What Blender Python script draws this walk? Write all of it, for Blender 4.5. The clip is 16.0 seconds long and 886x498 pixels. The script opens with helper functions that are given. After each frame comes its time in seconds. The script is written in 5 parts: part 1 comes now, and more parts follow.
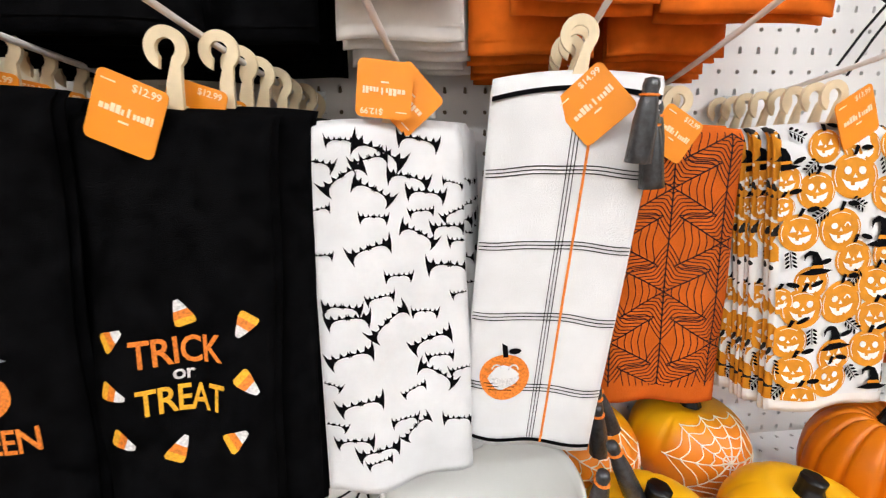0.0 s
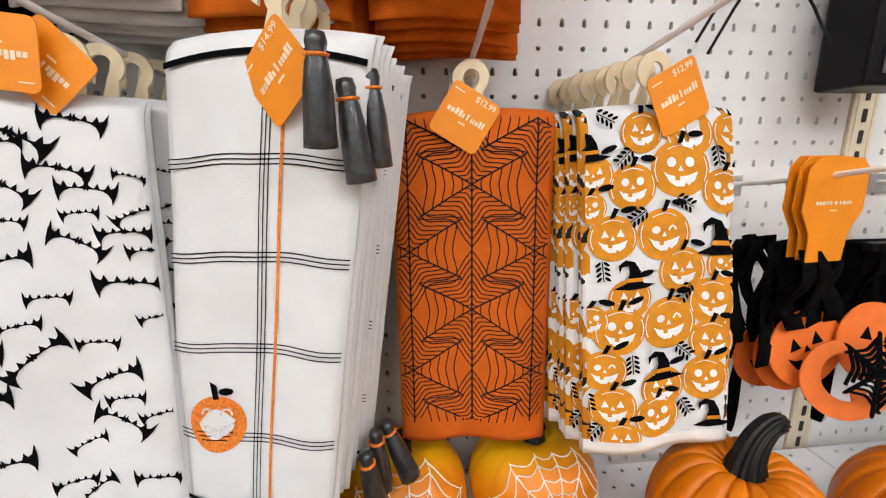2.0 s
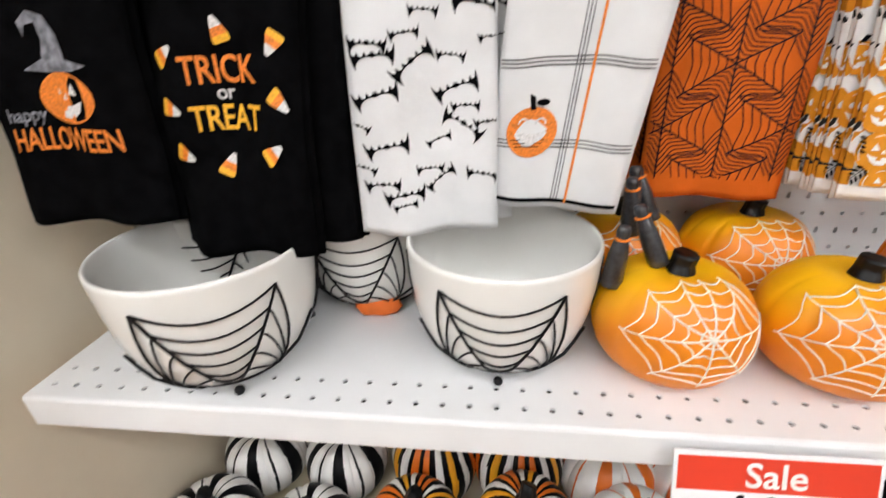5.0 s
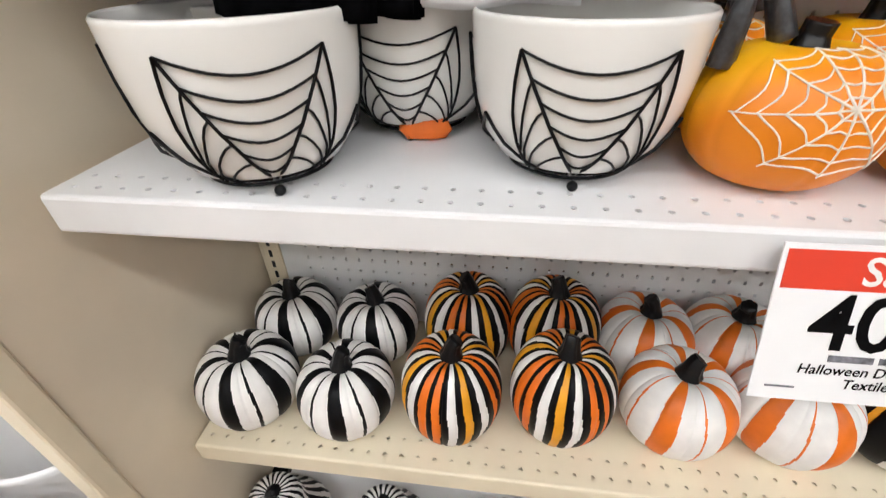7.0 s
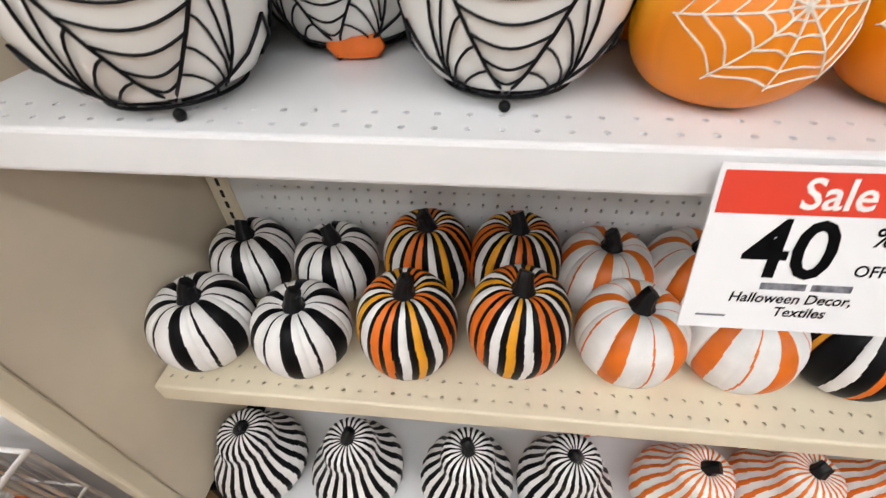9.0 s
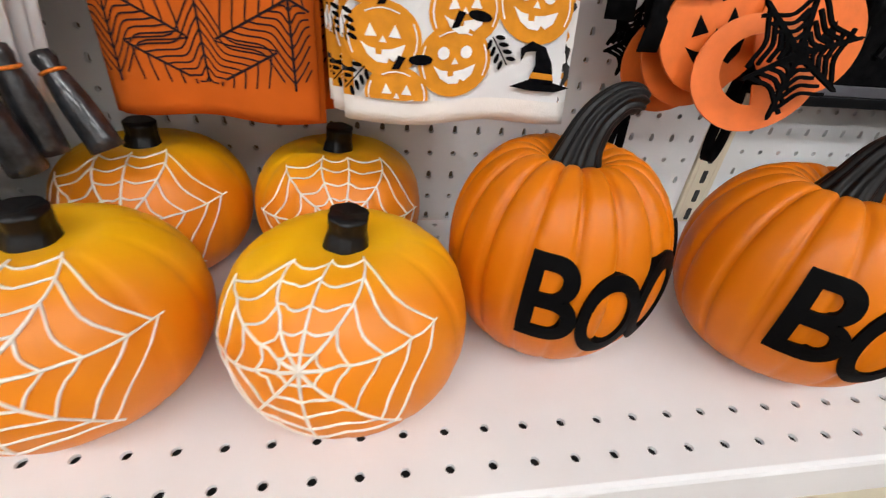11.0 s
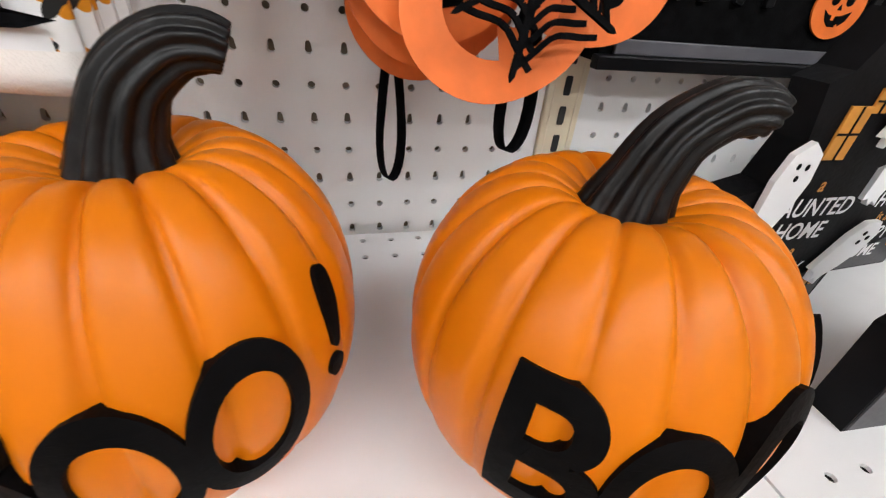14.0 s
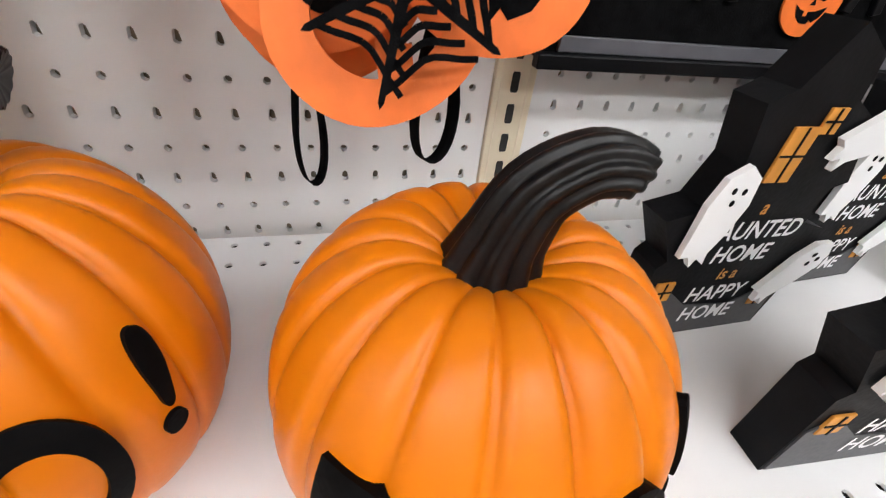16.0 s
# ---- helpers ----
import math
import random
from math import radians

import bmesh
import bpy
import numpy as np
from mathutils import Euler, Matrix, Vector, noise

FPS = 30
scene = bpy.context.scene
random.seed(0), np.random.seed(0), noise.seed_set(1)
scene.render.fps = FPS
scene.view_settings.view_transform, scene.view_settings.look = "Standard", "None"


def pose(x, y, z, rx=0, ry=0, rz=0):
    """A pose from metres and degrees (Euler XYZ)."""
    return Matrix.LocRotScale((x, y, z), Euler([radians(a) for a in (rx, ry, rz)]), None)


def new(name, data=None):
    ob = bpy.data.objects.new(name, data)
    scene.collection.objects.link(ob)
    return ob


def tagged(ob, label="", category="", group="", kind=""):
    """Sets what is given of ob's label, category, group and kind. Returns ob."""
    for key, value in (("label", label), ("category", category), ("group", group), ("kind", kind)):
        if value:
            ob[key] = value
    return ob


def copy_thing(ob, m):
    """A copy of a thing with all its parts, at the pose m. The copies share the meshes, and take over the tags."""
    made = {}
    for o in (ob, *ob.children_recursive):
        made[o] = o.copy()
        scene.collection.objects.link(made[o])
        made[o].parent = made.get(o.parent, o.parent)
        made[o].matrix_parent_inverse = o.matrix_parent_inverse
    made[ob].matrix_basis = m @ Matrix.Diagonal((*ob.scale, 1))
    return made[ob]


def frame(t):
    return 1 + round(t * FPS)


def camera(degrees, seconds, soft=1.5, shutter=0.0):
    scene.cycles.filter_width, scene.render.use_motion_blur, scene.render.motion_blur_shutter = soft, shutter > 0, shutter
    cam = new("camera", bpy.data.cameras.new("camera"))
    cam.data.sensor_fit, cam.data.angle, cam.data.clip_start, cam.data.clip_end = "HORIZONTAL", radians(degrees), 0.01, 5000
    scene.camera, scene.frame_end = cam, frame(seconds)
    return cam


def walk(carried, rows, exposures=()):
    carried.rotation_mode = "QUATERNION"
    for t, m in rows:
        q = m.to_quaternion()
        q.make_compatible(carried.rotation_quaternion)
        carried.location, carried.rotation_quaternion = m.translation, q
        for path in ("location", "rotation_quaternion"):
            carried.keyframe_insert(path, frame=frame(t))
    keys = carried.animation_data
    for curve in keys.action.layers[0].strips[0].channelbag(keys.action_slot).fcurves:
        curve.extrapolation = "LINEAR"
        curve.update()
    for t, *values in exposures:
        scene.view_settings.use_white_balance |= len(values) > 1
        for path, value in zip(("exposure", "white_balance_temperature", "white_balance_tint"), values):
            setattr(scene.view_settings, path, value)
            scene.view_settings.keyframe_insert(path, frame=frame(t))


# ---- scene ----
cam = camera(93.20, 16.0, soft=1.2, shutter=0.25)
ROWS = [
    (0, -0.7615, -0.5431, 1.3119, -5.31, -12.78, 0.37),
    (0.5, -0.7272, -0.5256, 1.3028, -8.29, -12.83, 1.38),
    (1, -0.6440, -0.5042, 1.3116, -8.83, -13.17, 2.48),
    (1.5, -0.5690, -0.4857, 1.2970, -8.70, -12.68, 1.04),
    (2, -0.5367, -0.4825, 1.2998, -6.24, -12.65, 0.36),
    (2.5, -0.5204, -0.4806, 1.2975, -4.48, -12.33, 0.29),
    (3, -0.5180, -0.4775, 1.3007, -3.41, -12.37, 0.41),
    (3.5, -0.5138, -0.4772, 1.3003, -2.51, -12.28, 0.61),
    (4, -0.5364, -0.4958, 1.2753, 0.44, -12.91, 1.54),
    (4.5, -0.6286, -0.5427, 1.2338, 2.07, -19.07, 1.94),
    (5, -0.7116, -0.5907, 1.1838, 5.73, -26.17, 1.80),
    (5.2, -0.7362, -0.6029, 1.1530, 6.71, -27.37, 1.68),
    (7.3, -0.7658, -0.6132, 1.0270, 6.95, -38.81, 1.09),
    (7.5, -0.7646, -0.6133, 1.0064, 6.70, -41.65, 1.17),
    (8, -0.7590, -0.6163, 0.9845, 6.55, -45.42, 1.33),
    (8.2, -0.7564, -0.6179, 0.9839, 6.58, -45.35, 1.44),
    (10.3, -0.5021, -0.4959, 1.1170, -3.80, -33.86, -3.13),
    (10.5, -0.4533, -0.4788, 1.1116, -6.15, -32.46, -4.11),
    (11, -0.3597, -0.4344, 1.1108, -7.86, -32.27, -4.52),
    (11.5, -0.3315, -0.4092, 1.1052, -10.49, -31.66, -4.48),
    (12, -0.2862, -0.3875, 1.1075, -13.53, -30.28, -3.06),
    (12.5, -0.2418, -0.3642, 1.1124, -14.42, -30.97, -2.02),
    (13, -0.2175, -0.3542, 1.1066, -14.10, -31.17, -2.95),
    (13.5, -0.1952, -0.3548, 1.0972, -13.71, -32.30, -3.73),
    (14, -0.1601, -0.3451, 1.0835, -13.28, -33.08, -4.54),
    (14.5, -0.1287, -0.3335, 1.0748, -13.24, -34.30, -5.13),
    (15, -0.1081, -0.3265, 1.0744, -12.60, -36.15, -5.77),
    (15.5, -0.1119, -0.3265, 1.0834, -12.87, -37.39, -5.92),
    (16, -0.1018, -0.3265, 1.1033, -12.35, -37.23, -5.47),
]
EXPOSURES = [(0.0, 0.03), (2.0, -0.20), (4.0, -0.20), (5.0, -0.16), (7.5, -0.27), (8.2, -0.30), (10.5, -0.30), (13.5, -0.22), (14.5, 0.0), (16.0, 0.08)]
walk(cam, [(t, pose(x, y, z, 90 + pitch, roll, yaw)) for t, x, y, z, yaw, pitch, roll in ROWS], EXPOSURES)

# ---- world and light ----
S1, S2, S3 = 0.878, 0.433, 0.105          # tops of the three shelves
P = 0.0254                                # hole pitch
world = bpy.data.worlds.new("world")
scene.world = world
world.use_nodes = True
world.node_tree.nodes["Background"].inputs[0].default_value = (0.9, 0.95, 1.0, 1)
world.node_tree.nodes["Background"].inputs[1].default_value = 0.05


# ---- materials ----
def mat(name, col, rough=0.5, metal=0.0, var=0.08, scale=40.0, bump=0.0, bscale=400.0, col2=None, coat=0.0, sheen=0.0, spec=0.5):
    """Principled material with two scales of colour variation and fine relief."""
    m = bpy.data.materials.new(name)
    m.use_nodes = True
    nt = m.node_tree
    b = nt.nodes["Principled BSDF"]
    b.inputs["Roughness"].default_value = rough
    b.inputs["Metallic"].default_value = metal
    b.inputs["Coat Weight"].default_value = coat
    b.inputs["Sheen Weight"].default_value = sheen
    b.inputs["Specular IOR Level"].default_value = spec
    tc = nt.nodes.new("ShaderNodeTexCoord")
    n1 = nt.nodes.new("ShaderNodeTexNoise")
    n1.inputs["Scale"].default_value = scale
    n1.inputs["Detail"].default_value = 5
    nt.links.new(tc.outputs["Object"], n1.inputs["Vector"])
    r = nt.nodes.new("ShaderNodeValToRGB")
    c2 = col2 or tuple(c * (1 - var * 2.2) for c in col)
    r.color_ramp.elements[0].color = (*c2, 1)
    r.color_ramp.elements[0].position = 0.3
    r.color_ramp.elements[1].color = (*[min(1, c * (1 + var * 0.6)) for c in col], 1)
    r.color_ramp.elements[1].position = 0.68
    nt.links.new(n1.outputs["Fac"], r.inputs["Fac"])
    nt.links.new(r.outputs["Color"], b.inputs["Base Color"])
    rr = nt.nodes.new("ShaderNodeMapRange")
    rr.inputs["To Min"].default_value = max(0.02, rough - 0.08)
    rr.inputs["To Max"].default_value = min(1, rough + 0.08)
    n2 = nt.nodes.new("ShaderNodeTexNoise")
    n2.inputs["Scale"].default_value = bscale
    n2.inputs["Detail"].default_value = 3
    nt.links.new(tc.outputs["Object"], n2.inputs["Vector"])
    nt.links.new(n2.outputs["Fac"], rr.inputs["Value"])
    nt.links.new(rr.outputs["Result"], b.inputs["Roughness"])
    if bump:
        bp = nt.nodes.new("ShaderNodeBump")
        bp.inputs["Strength"].default_value = bump
        bp.inputs["Distance"].default_value = 0.001
        nt.links.new(n2.outputs["Fac"], bp.inputs["Height"])
        nt.links.new(bp.outputs["Normal"], b.inputs["Normal"])
    return m


def weave(m, scale=1500.0, strength=0.5):
    """Adds a woven thread relief to a cloth material."""
    nt = m.node_tree
    b = nt.nodes["Principled BSDF"]
    tc = nt.nodes.new("ShaderNodeTexCoord")
    w1 = nt.nodes.new("ShaderNodeTexWave")
    w1.wave_type, w1.bands_direction = "BANDS", "X"
    w2 = nt.nodes.new("ShaderNodeTexWave")
    w2.wave_type, w2.bands_direction = "BANDS", "Z"
    mx = nt.nodes.new("ShaderNodeMath")
    for w in (w1, w2):
        w.inputs["Scale"].default_value = scale
        w.inputs["Distortion"].default_value = 1.5
        nt.links.new(tc.outputs["Object"], w.inputs["Vector"])
    nt.links.new(w1.outputs["Fac"], mx.inputs[0])
    nt.links.new(w2.outputs["Fac"], mx.inputs[1])
    bp = nt.nodes.new("ShaderNodeBump")
    bp.inputs["Strength"].default_value = strength
    bp.inputs["Distance"].default_value = 0.0005
    nt.links.new(mx.outputs[0], bp.inputs["Height"])
    nt.links.new(bp.outputs["Normal"], b.inputs["Normal"])
    return m


WHITE_STEEL = mat("white_steel", (0.80, 0.80, 0.81), 0.38, var=0.03, scale=9, bump=0.05, bscale=900)
PEG_WHITE = mat("pegboard_white", (0.80, 0.80, 0.80), 0.5, var=0.03, scale=6, bump=0.08, bscale=700)
PEG_BACK = mat("pegboard_core", (0.22, 0.18, 0.13), 0.9, var=0.15)
CREAM = mat("cream_steel", (0.78, 0.69, 0.52), 0.42, var=0.04, scale=8, bump=0.06, bscale=600)
PANEL = mat("beige_panel", (0.80, 0.70, 0.55), 0.5, var=0.05, scale=5, bump=0.08, bscale=300)
# near-black colour standing in for shade in upright slots and under white shelves
DARK = mat("gap_shade", (0.02, 0.02, 0.02), 0.8)
BLACK_PLASTIC = mat("black_plastic", (0.005, 0.005, 0.006), 0.35, spec=0.15, bump=0.1, bscale=300)
FLOOR_MAT = mat("floor_brown", (0.30, 0.17, 0.08), 0.35, var=0.25, scale=14, bump=0.1, bscale=120)
WALL_MAT = mat("store_wall", (0.72, 0.70, 0.67), 0.7, var=0.05, scale=3, bump=0.1)
CEIL_MAT = mat("ceiling_tile", (0.80, 0.80, 0.79), 0.9, var=0.04, scale=30, bump=0.3, bscale=200)
HANGER = mat("hanger_cream", (0.78, 0.64, 0.42), 0.35, var=0.05, scale=60, coat=0.2)
HOOK = mat("hook_white", (0.80, 0.76, 0.74), 0.3, var=0.04)
STEEL = mat("zinc_steel", (0.65, 0.66, 0.68), 0.3, metal=0.9)
TAG = mat("tag_orange", (0.84, 0.27, 0.008), 0.42, var=0.03, scale=30)
TAG_EDGE = mat("tag_print", (0.92, 0.72, 0.50), 0.5, var=0.02)
TERRY_BLACK = mat("terry_black", (0.0035, 0.0035, 0.004), 1.0, var=0.3, scale=60, bump=0.5, bscale=1400, spec=0.02)
CLOTH_WHITE = weave(mat("cotton_white", (0.80, 0.80, 0.81), 0.9, var=0.03, scale=25, spec=0.2), 1300, 0.4)
CLOTH_ORANGE = weave(mat("cotton_orange", (0.72, 0.14, 0.012), 0.9, var=0.06, scale=25, spec=0.2), 1300, 0.4)
TERRY_ORANGE = mat("terry_orange", (0.78, 0.16, 0.012), 0.95, var=0.14, scale=30, bump=0.5, bscale=1300, spec=0.15)
TERRY_WHITE = mat("terry_white", (0.80, 0.77, 0.74), 0.95, var=0.05, scale=30, bump=0.4, bscale=1300, spec=0.15)
PRINT_BLACK = mat("print_black", (0.004, 0.004, 0.005), 0.9, spec=0.03, var=0.2, scale=300)
PRINT_DARKRED = mat("print_dark_maroon", (0.022, 0.002, 0.0015), 0.85, var=0.2, scale=300)
PRINT_ORANGE = mat("print_orange", (0.66, 0.25, 0.006), 0.88, var=0.07, scale=120)
PRINT_BRIGHT = mat("print_bright_orange", (0.86, 0.22, 0.012), 0.85, var=0.08, scale=200)
PRINT_WHITE = mat("print_white", (0.82, 0.80, 0.78), 0.88, var=0.04, scale=200)
PRINT_GREY = mat("print_grey", (0.22, 0.22, 0.25), 0.85, var=0.3, scale=150)
THREAD_ORANGE = mat("thread_orange", (0.90, 0.24, 0.02), 0.6, var=0.2, scale=500, bump=0.6, bscale=1500)
THREAD_YELLOW = mat("thread_yellow", (0.92, 0.46, 0.02), 0.6, var=0.15, scale=500, bump=0.6, bscale=1500)
THREAD_WHITE = mat("thread_white", (0.78, 0.76, 0.76), 0.6, var=0.15, scale=500, bump=0.6, bscale=1500)
THREAD_GREY = mat("thread_grey", (0.25, 0.26, 0.30), 0.6, var=0.4, scale=120, bump=0.6, bscale=1500)
BOO_ORANGE = mat("foam_orange", (0.66, 0.170, 0.002), 0.37, spec=0.28, var=0.05, scale=18, bump=0.08, bscale=260)
STEM_BLACK = mat("stem_black", (0.005, 0.005, 0.006), 0.36, spec=0.30, var=0.3, scale=60, bump=0.35, bscale=300)
LETTER_BLACK = mat("letter_black", (0.004, 0.004, 0.0045), 0.55, spec=0.04, var=0.2, bump=0.1, bscale=500)
WEB_PAINT = mat("web_white_paint", (0.84, 0.78, 0.70), 0.5, var=0.06, scale=150)
CERAMIC = mat("white_stoneware", (0.80, 0.79, 0.76), 0.18, var=0.02, scale=12, bump=0.03, bscale=100, coat=0.4)
WIRE_BLACK = mat("black_wire", (0.005, 0.005, 0.006), 0.4, spec=0.15, var=0.2)
STRIPE_WHITE = mat("stripe_white", (0.84, 0.82, 0.80), 0.45, var=0.04, scale=40, bump=0.1, bscale=300)
STRIPE_BLACK = mat("stripe_black", (0.004, 0.004, 0.005), 0.4, spec=0.13, var=0.2, scale=40, bump=0.1, bscale=300)
STRIPE_YELLOW = mat("stripe_yellow", (0.82, 0.36, 0.015), 0.45, var=0.06, scale=40)
STRIPE_ORANGE = mat("stripe_orange", (0.78, 0.17, 0.012), 0.45, var=0.06, scale=40)
PAPER = mat("white_card", (0.82, 0.82, 0.83), 0.4, var=0.02, scale=10)
SALE_RED = mat("sale_red", (0.70, 0.045, 0.018), 0.4, var=0.03, scale=10)
FELT_BLACK = mat("felt_black", (0.005, 0.005, 0.0055), 0.97, var=0.3, scale=90, bump=0.4, bscale=900, spec=0.04)
FELT_ORANGE = mat("card_orange", (0.82, 0.17, 0.02), 0.6, var=0.06, scale=60, bump=0.1, bscale=500)
GREY_STRIP = mat("grey_strip", (0.10, 0.10, 0.115), 0.35, var=0.1)


def ombre(name):
    """Orange foam with sprayed yellow on its crown and one flank."""
    m = mat(name, (0.80, 0.235, 0.003), 0.45, var=0.04, scale=18, bump=0.08, bscale=260)
    nt = m.node_tree
    b = nt.nodes["Principled BSDF"]
    tc = nt.nodes.new("ShaderNodeTexCoord")
    sx = nt.nodes.new("ShaderNodeSeparateXYZ")
    nt.links.new(tc.outputs["Object"], sx.inputs[0])
    ma = nt.nodes.new("ShaderNodeMath")
    ma.operation = "MULTIPLY_ADD"
    ma.inputs[1].default_value = -0.30
    nt.links.new(sx.outputs["X"], ma.inputs[0])
    mb = nt.nodes.new("ShaderNodeMath")
    mb.operation = "MULTIPLY_ADD"
    mb.inputs[1].default_value = 1.1
    nt.links.new(sx.outputs["Y"], mb.inputs[0])
    nt.links.new(sx.outputs["Z"], mb.inputs[2])
    nt.links.new(mb.outputs[0], ma.inputs[2])
    n = nt.nodes.new("ShaderNodeTexNoise")
    n.inputs["Scale"].default_value = 25
    nt.links.new(tc.outputs["Object"], n.inputs["Vector"])
    md = nt.nodes.new("ShaderNodeMath")
    md.operation = "MULTIPLY_ADD"
    md.inputs[1].default_value = 0.02
    nt.links.new(n.outputs["Fac"], md.inputs[0])
    nt.links.new(ma.outputs[0], md.inputs[2])
    rp = nt.nodes.new("ShaderNodeMapRange")
    rp.inputs["From Min"].default_value = 0.052
    rp.inputs["From Max"].default_value = 0.115
    nt.links.new(md.outputs[0], rp.inputs["Value"])
    mix = nt.nodes.new("ShaderNodeMix")
    mix.data_type = "RGBA"
    old = b.inputs["Base Color"].links[0].from_socket
    nt.links.new(rp.outputs["Result"], mix.inputs["Factor"])
    nt.links.new(old, mix.inputs[6])
    mix.inputs[7].default_value = (0.88, 0.46, 0.004, 1)
    nt.links.new(mix.outputs[2], b.inputs["Base Color"])
    return m


OMBRE = ombre("foam_ombre")


# ---- mesh helpers ----
def mesh(name, verts, faces, material, smooth=False):
    me = bpy.data.meshes.new(name)
    me.from_pydata([tuple(v) for v in verts], [], faces)
    mats = material if isinstance(material, (list, tuple)) else [material]
    for m in mats:
        me.materials.append(m)
    if smooth:
        me.shade_smooth()
    me.update()
    return me


def part(name, data, parent, label="", m=None):
    ob = new(name, data)
    if parent:
        ob.parent = parent
    if m is not None:
        ob.matrix_basis = m
    return tagged(ob, label)


def thing(name, label, category, m=None, group="", kind="", data=None):
    ob = new(name, data)
    if m is not None:
        ob.matrix_basis = m
    return tagged(ob, label, category, group, kind)


class Geo:
    """Gathers verts and faces of one mesh."""

    def __init__(self):
        self.v, self.f, self.mi = [], [], []

    def add(self, v, f, mi=0):
        n = len(self.v)
        self.v += [tuple(p) for p in v]
        self.f += [tuple(i + n for i in q) for q in f]
        self.mi += [mi] * len(f)
        return self

    def box(self, x0, x1, y0, y1, z0, z1, c=0.0, mi=0):
        """A box whose edges are cut by c."""
        if c <= 0:
            v = [(x, y, z) for z in (z0, z1) for y in (y0, y1) for x in (x0, x1)]
            return self.add(v, [(0, 2, 3, 1), (4, 5, 7, 6), (0, 1, 5, 4), (2, 6, 7, 3), (0, 4, 6, 2), (1, 3, 7, 5)], mi)
        bm = bmesh.new()
        bmesh.ops.create_cube(bm, size=1)
        for q in bm.verts:
            q.co = Vector(((x0 + x1) / 2 + q.co.x * (x1 - x0), (y0 + y1) / 2 + q.co.y * (y1 - y0), (z0 + z1) / 2 + q.co.z * (z1 - z0)))
        bmesh.ops.bevel(bm, geom=bm.edges[:], offset=c, segments=2, affect="EDGES", profile=0.5)
        bm.verts.index_update()
        v, f = [tuple(q.co) for q in bm.verts], [tuple(q.index for q in g.verts) for g in bm.faces]
        bm.free()
        return self.add(v, f, mi)

    def tube(self, pts, r, n=8, closed=False, mi=0, radii=None):
        pts = [Vector(p) for p in pts]
        k = len(pts)
        v, f = [], []
        up = Vector((0.13, 0.21, 0.97))
        for i, p in enumerate(pts):
            a, b = (pts[i - 1], pts[(i + 1) % k]) if closed else (pts[max(0, i - 1)], pts[min(k - 1, i + 1)])
            d = (b - a).normalized()
            s = d.cross(up)
            if s.length < 0.1:
                s = d.cross(Vector((1, 0, 0)))
            s.normalize()
            t = s.cross(d)
            rr = radii[i] if radii else r
            v += [p + (s * math.cos(2 * math.pi * j / n) + t * math.sin(2 * math.pi * j / n)) * rr for j in range(n)]
        for i in range(k if closed else k - 1):
            for j in range(n):
                i2, j2 = (i + 1) % k, (j + 1) % n
                f.append((i * n + j, i * n + j2, i2 * n + j2, i2 * n + j))
        if not closed:
            f += [tuple(range(n)), tuple(range((k - 1) * n, k * n))[::-1]]
        return self.add(v, f, mi)

    def lathe(self, prof, n=32, rib=None, mi=0, cap=True):
        """Turns (r, z) points round z; rib(angle, i) scales the radius."""
        v, f = [], []
        for i, (r, z) in enumerate(prof):
            for j in range(n):
                a = 2 * math.pi * j / n
                q = r * (rib(a, i) if rib else 1)
                v.append((q * math.cos(a), q * math.sin(a), z))
        for i in range(len(prof) - 1):
            for j in range(n):
                j2 = (j + 1) % n
                f.append((i * n + j, i * n + j2, (i + 1) * n + j2, (i + 1) * n + j))
        if cap:
            f += [tuple(range(n))[::-1], tuple(range((len(prof) - 1) * n, len(prof) * n))]
        return self.add(v, f, mi)

    def prism(self, poly, y0, y1, mi=0):
        """An (x, z) outline made thick from y0 to y1."""
        n = len(poly)
        v = [(x, y0, z) for x, z in poly] + [(x, y1, z) for x, z in poly]
        f = [tuple(range(n)), tuple(range(n, 2 * n))[::-1]] + [(i, i + n, (i + 1) % n + n, (i + 1) % n) for i in range(n)]
        return self.add(v, f, mi)

    def mesh(self, name, material, smooth=False):
        me = mesh(name, self.v, self.f, material, smooth)
        if any(self.mi):
            me.polygons.foreach_set("material_index", self.mi)
        return me

    def bm_fixed(self, name, material, smooth=False):
        """The mesh with outward normals."""
        me = self.mesh(name, material, smooth)
        bm = bmesh.new()
        bm.from_mesh(me)
        bmesh.ops.recalc_face_normals(bm, faces=bm.faces[:])
        bm.to_mesh(me)
        bm.free()
        return me


TEXTS = {}


def text_geo(body, size, depth=0.0, shear=0.0, spacing=1.0):
    """Verts (x, z) and faces of a line of letters in the built-in font, centred on x, base line at 0."""
    key = (body, size, depth, shear, spacing)
    if key not in TEXTS:
        cu = bpy.data.curves.new("letters", "FONT")
        cu.body, cu.size, cu.extrude, cu.shear, cu.space_character = body, size, depth, shear, spacing
        cu.align_x, cu.resolution_u, cu.offset = "CENTER", (10 if depth else 3), size * 0.016
        ob = new("letters", cu)
        bpy.context.view_layer.update()
        me = ob.evaluated_get(bpy.context.evaluated_depsgraph_get()).to_mesh()
        TEXTS[key] = ([tuple(q.co) for q in me.vertices], [tuple(g.vertices) for g in me.polygons])
        bpy.data.objects.remove(ob)
        bpy.data.curves.remove(cu)
    return TEXTS[key]


def circle(cx, cy, rx, ry=None, n=20, a0=0.0):
    ry = rx if ry is None else ry
    return [(cx + rx * math.cos(a0 + 2 * math.pi * i / n), cy + ry * math.sin(a0 + 2 * math.pi * i / n)) for i in range(n)]


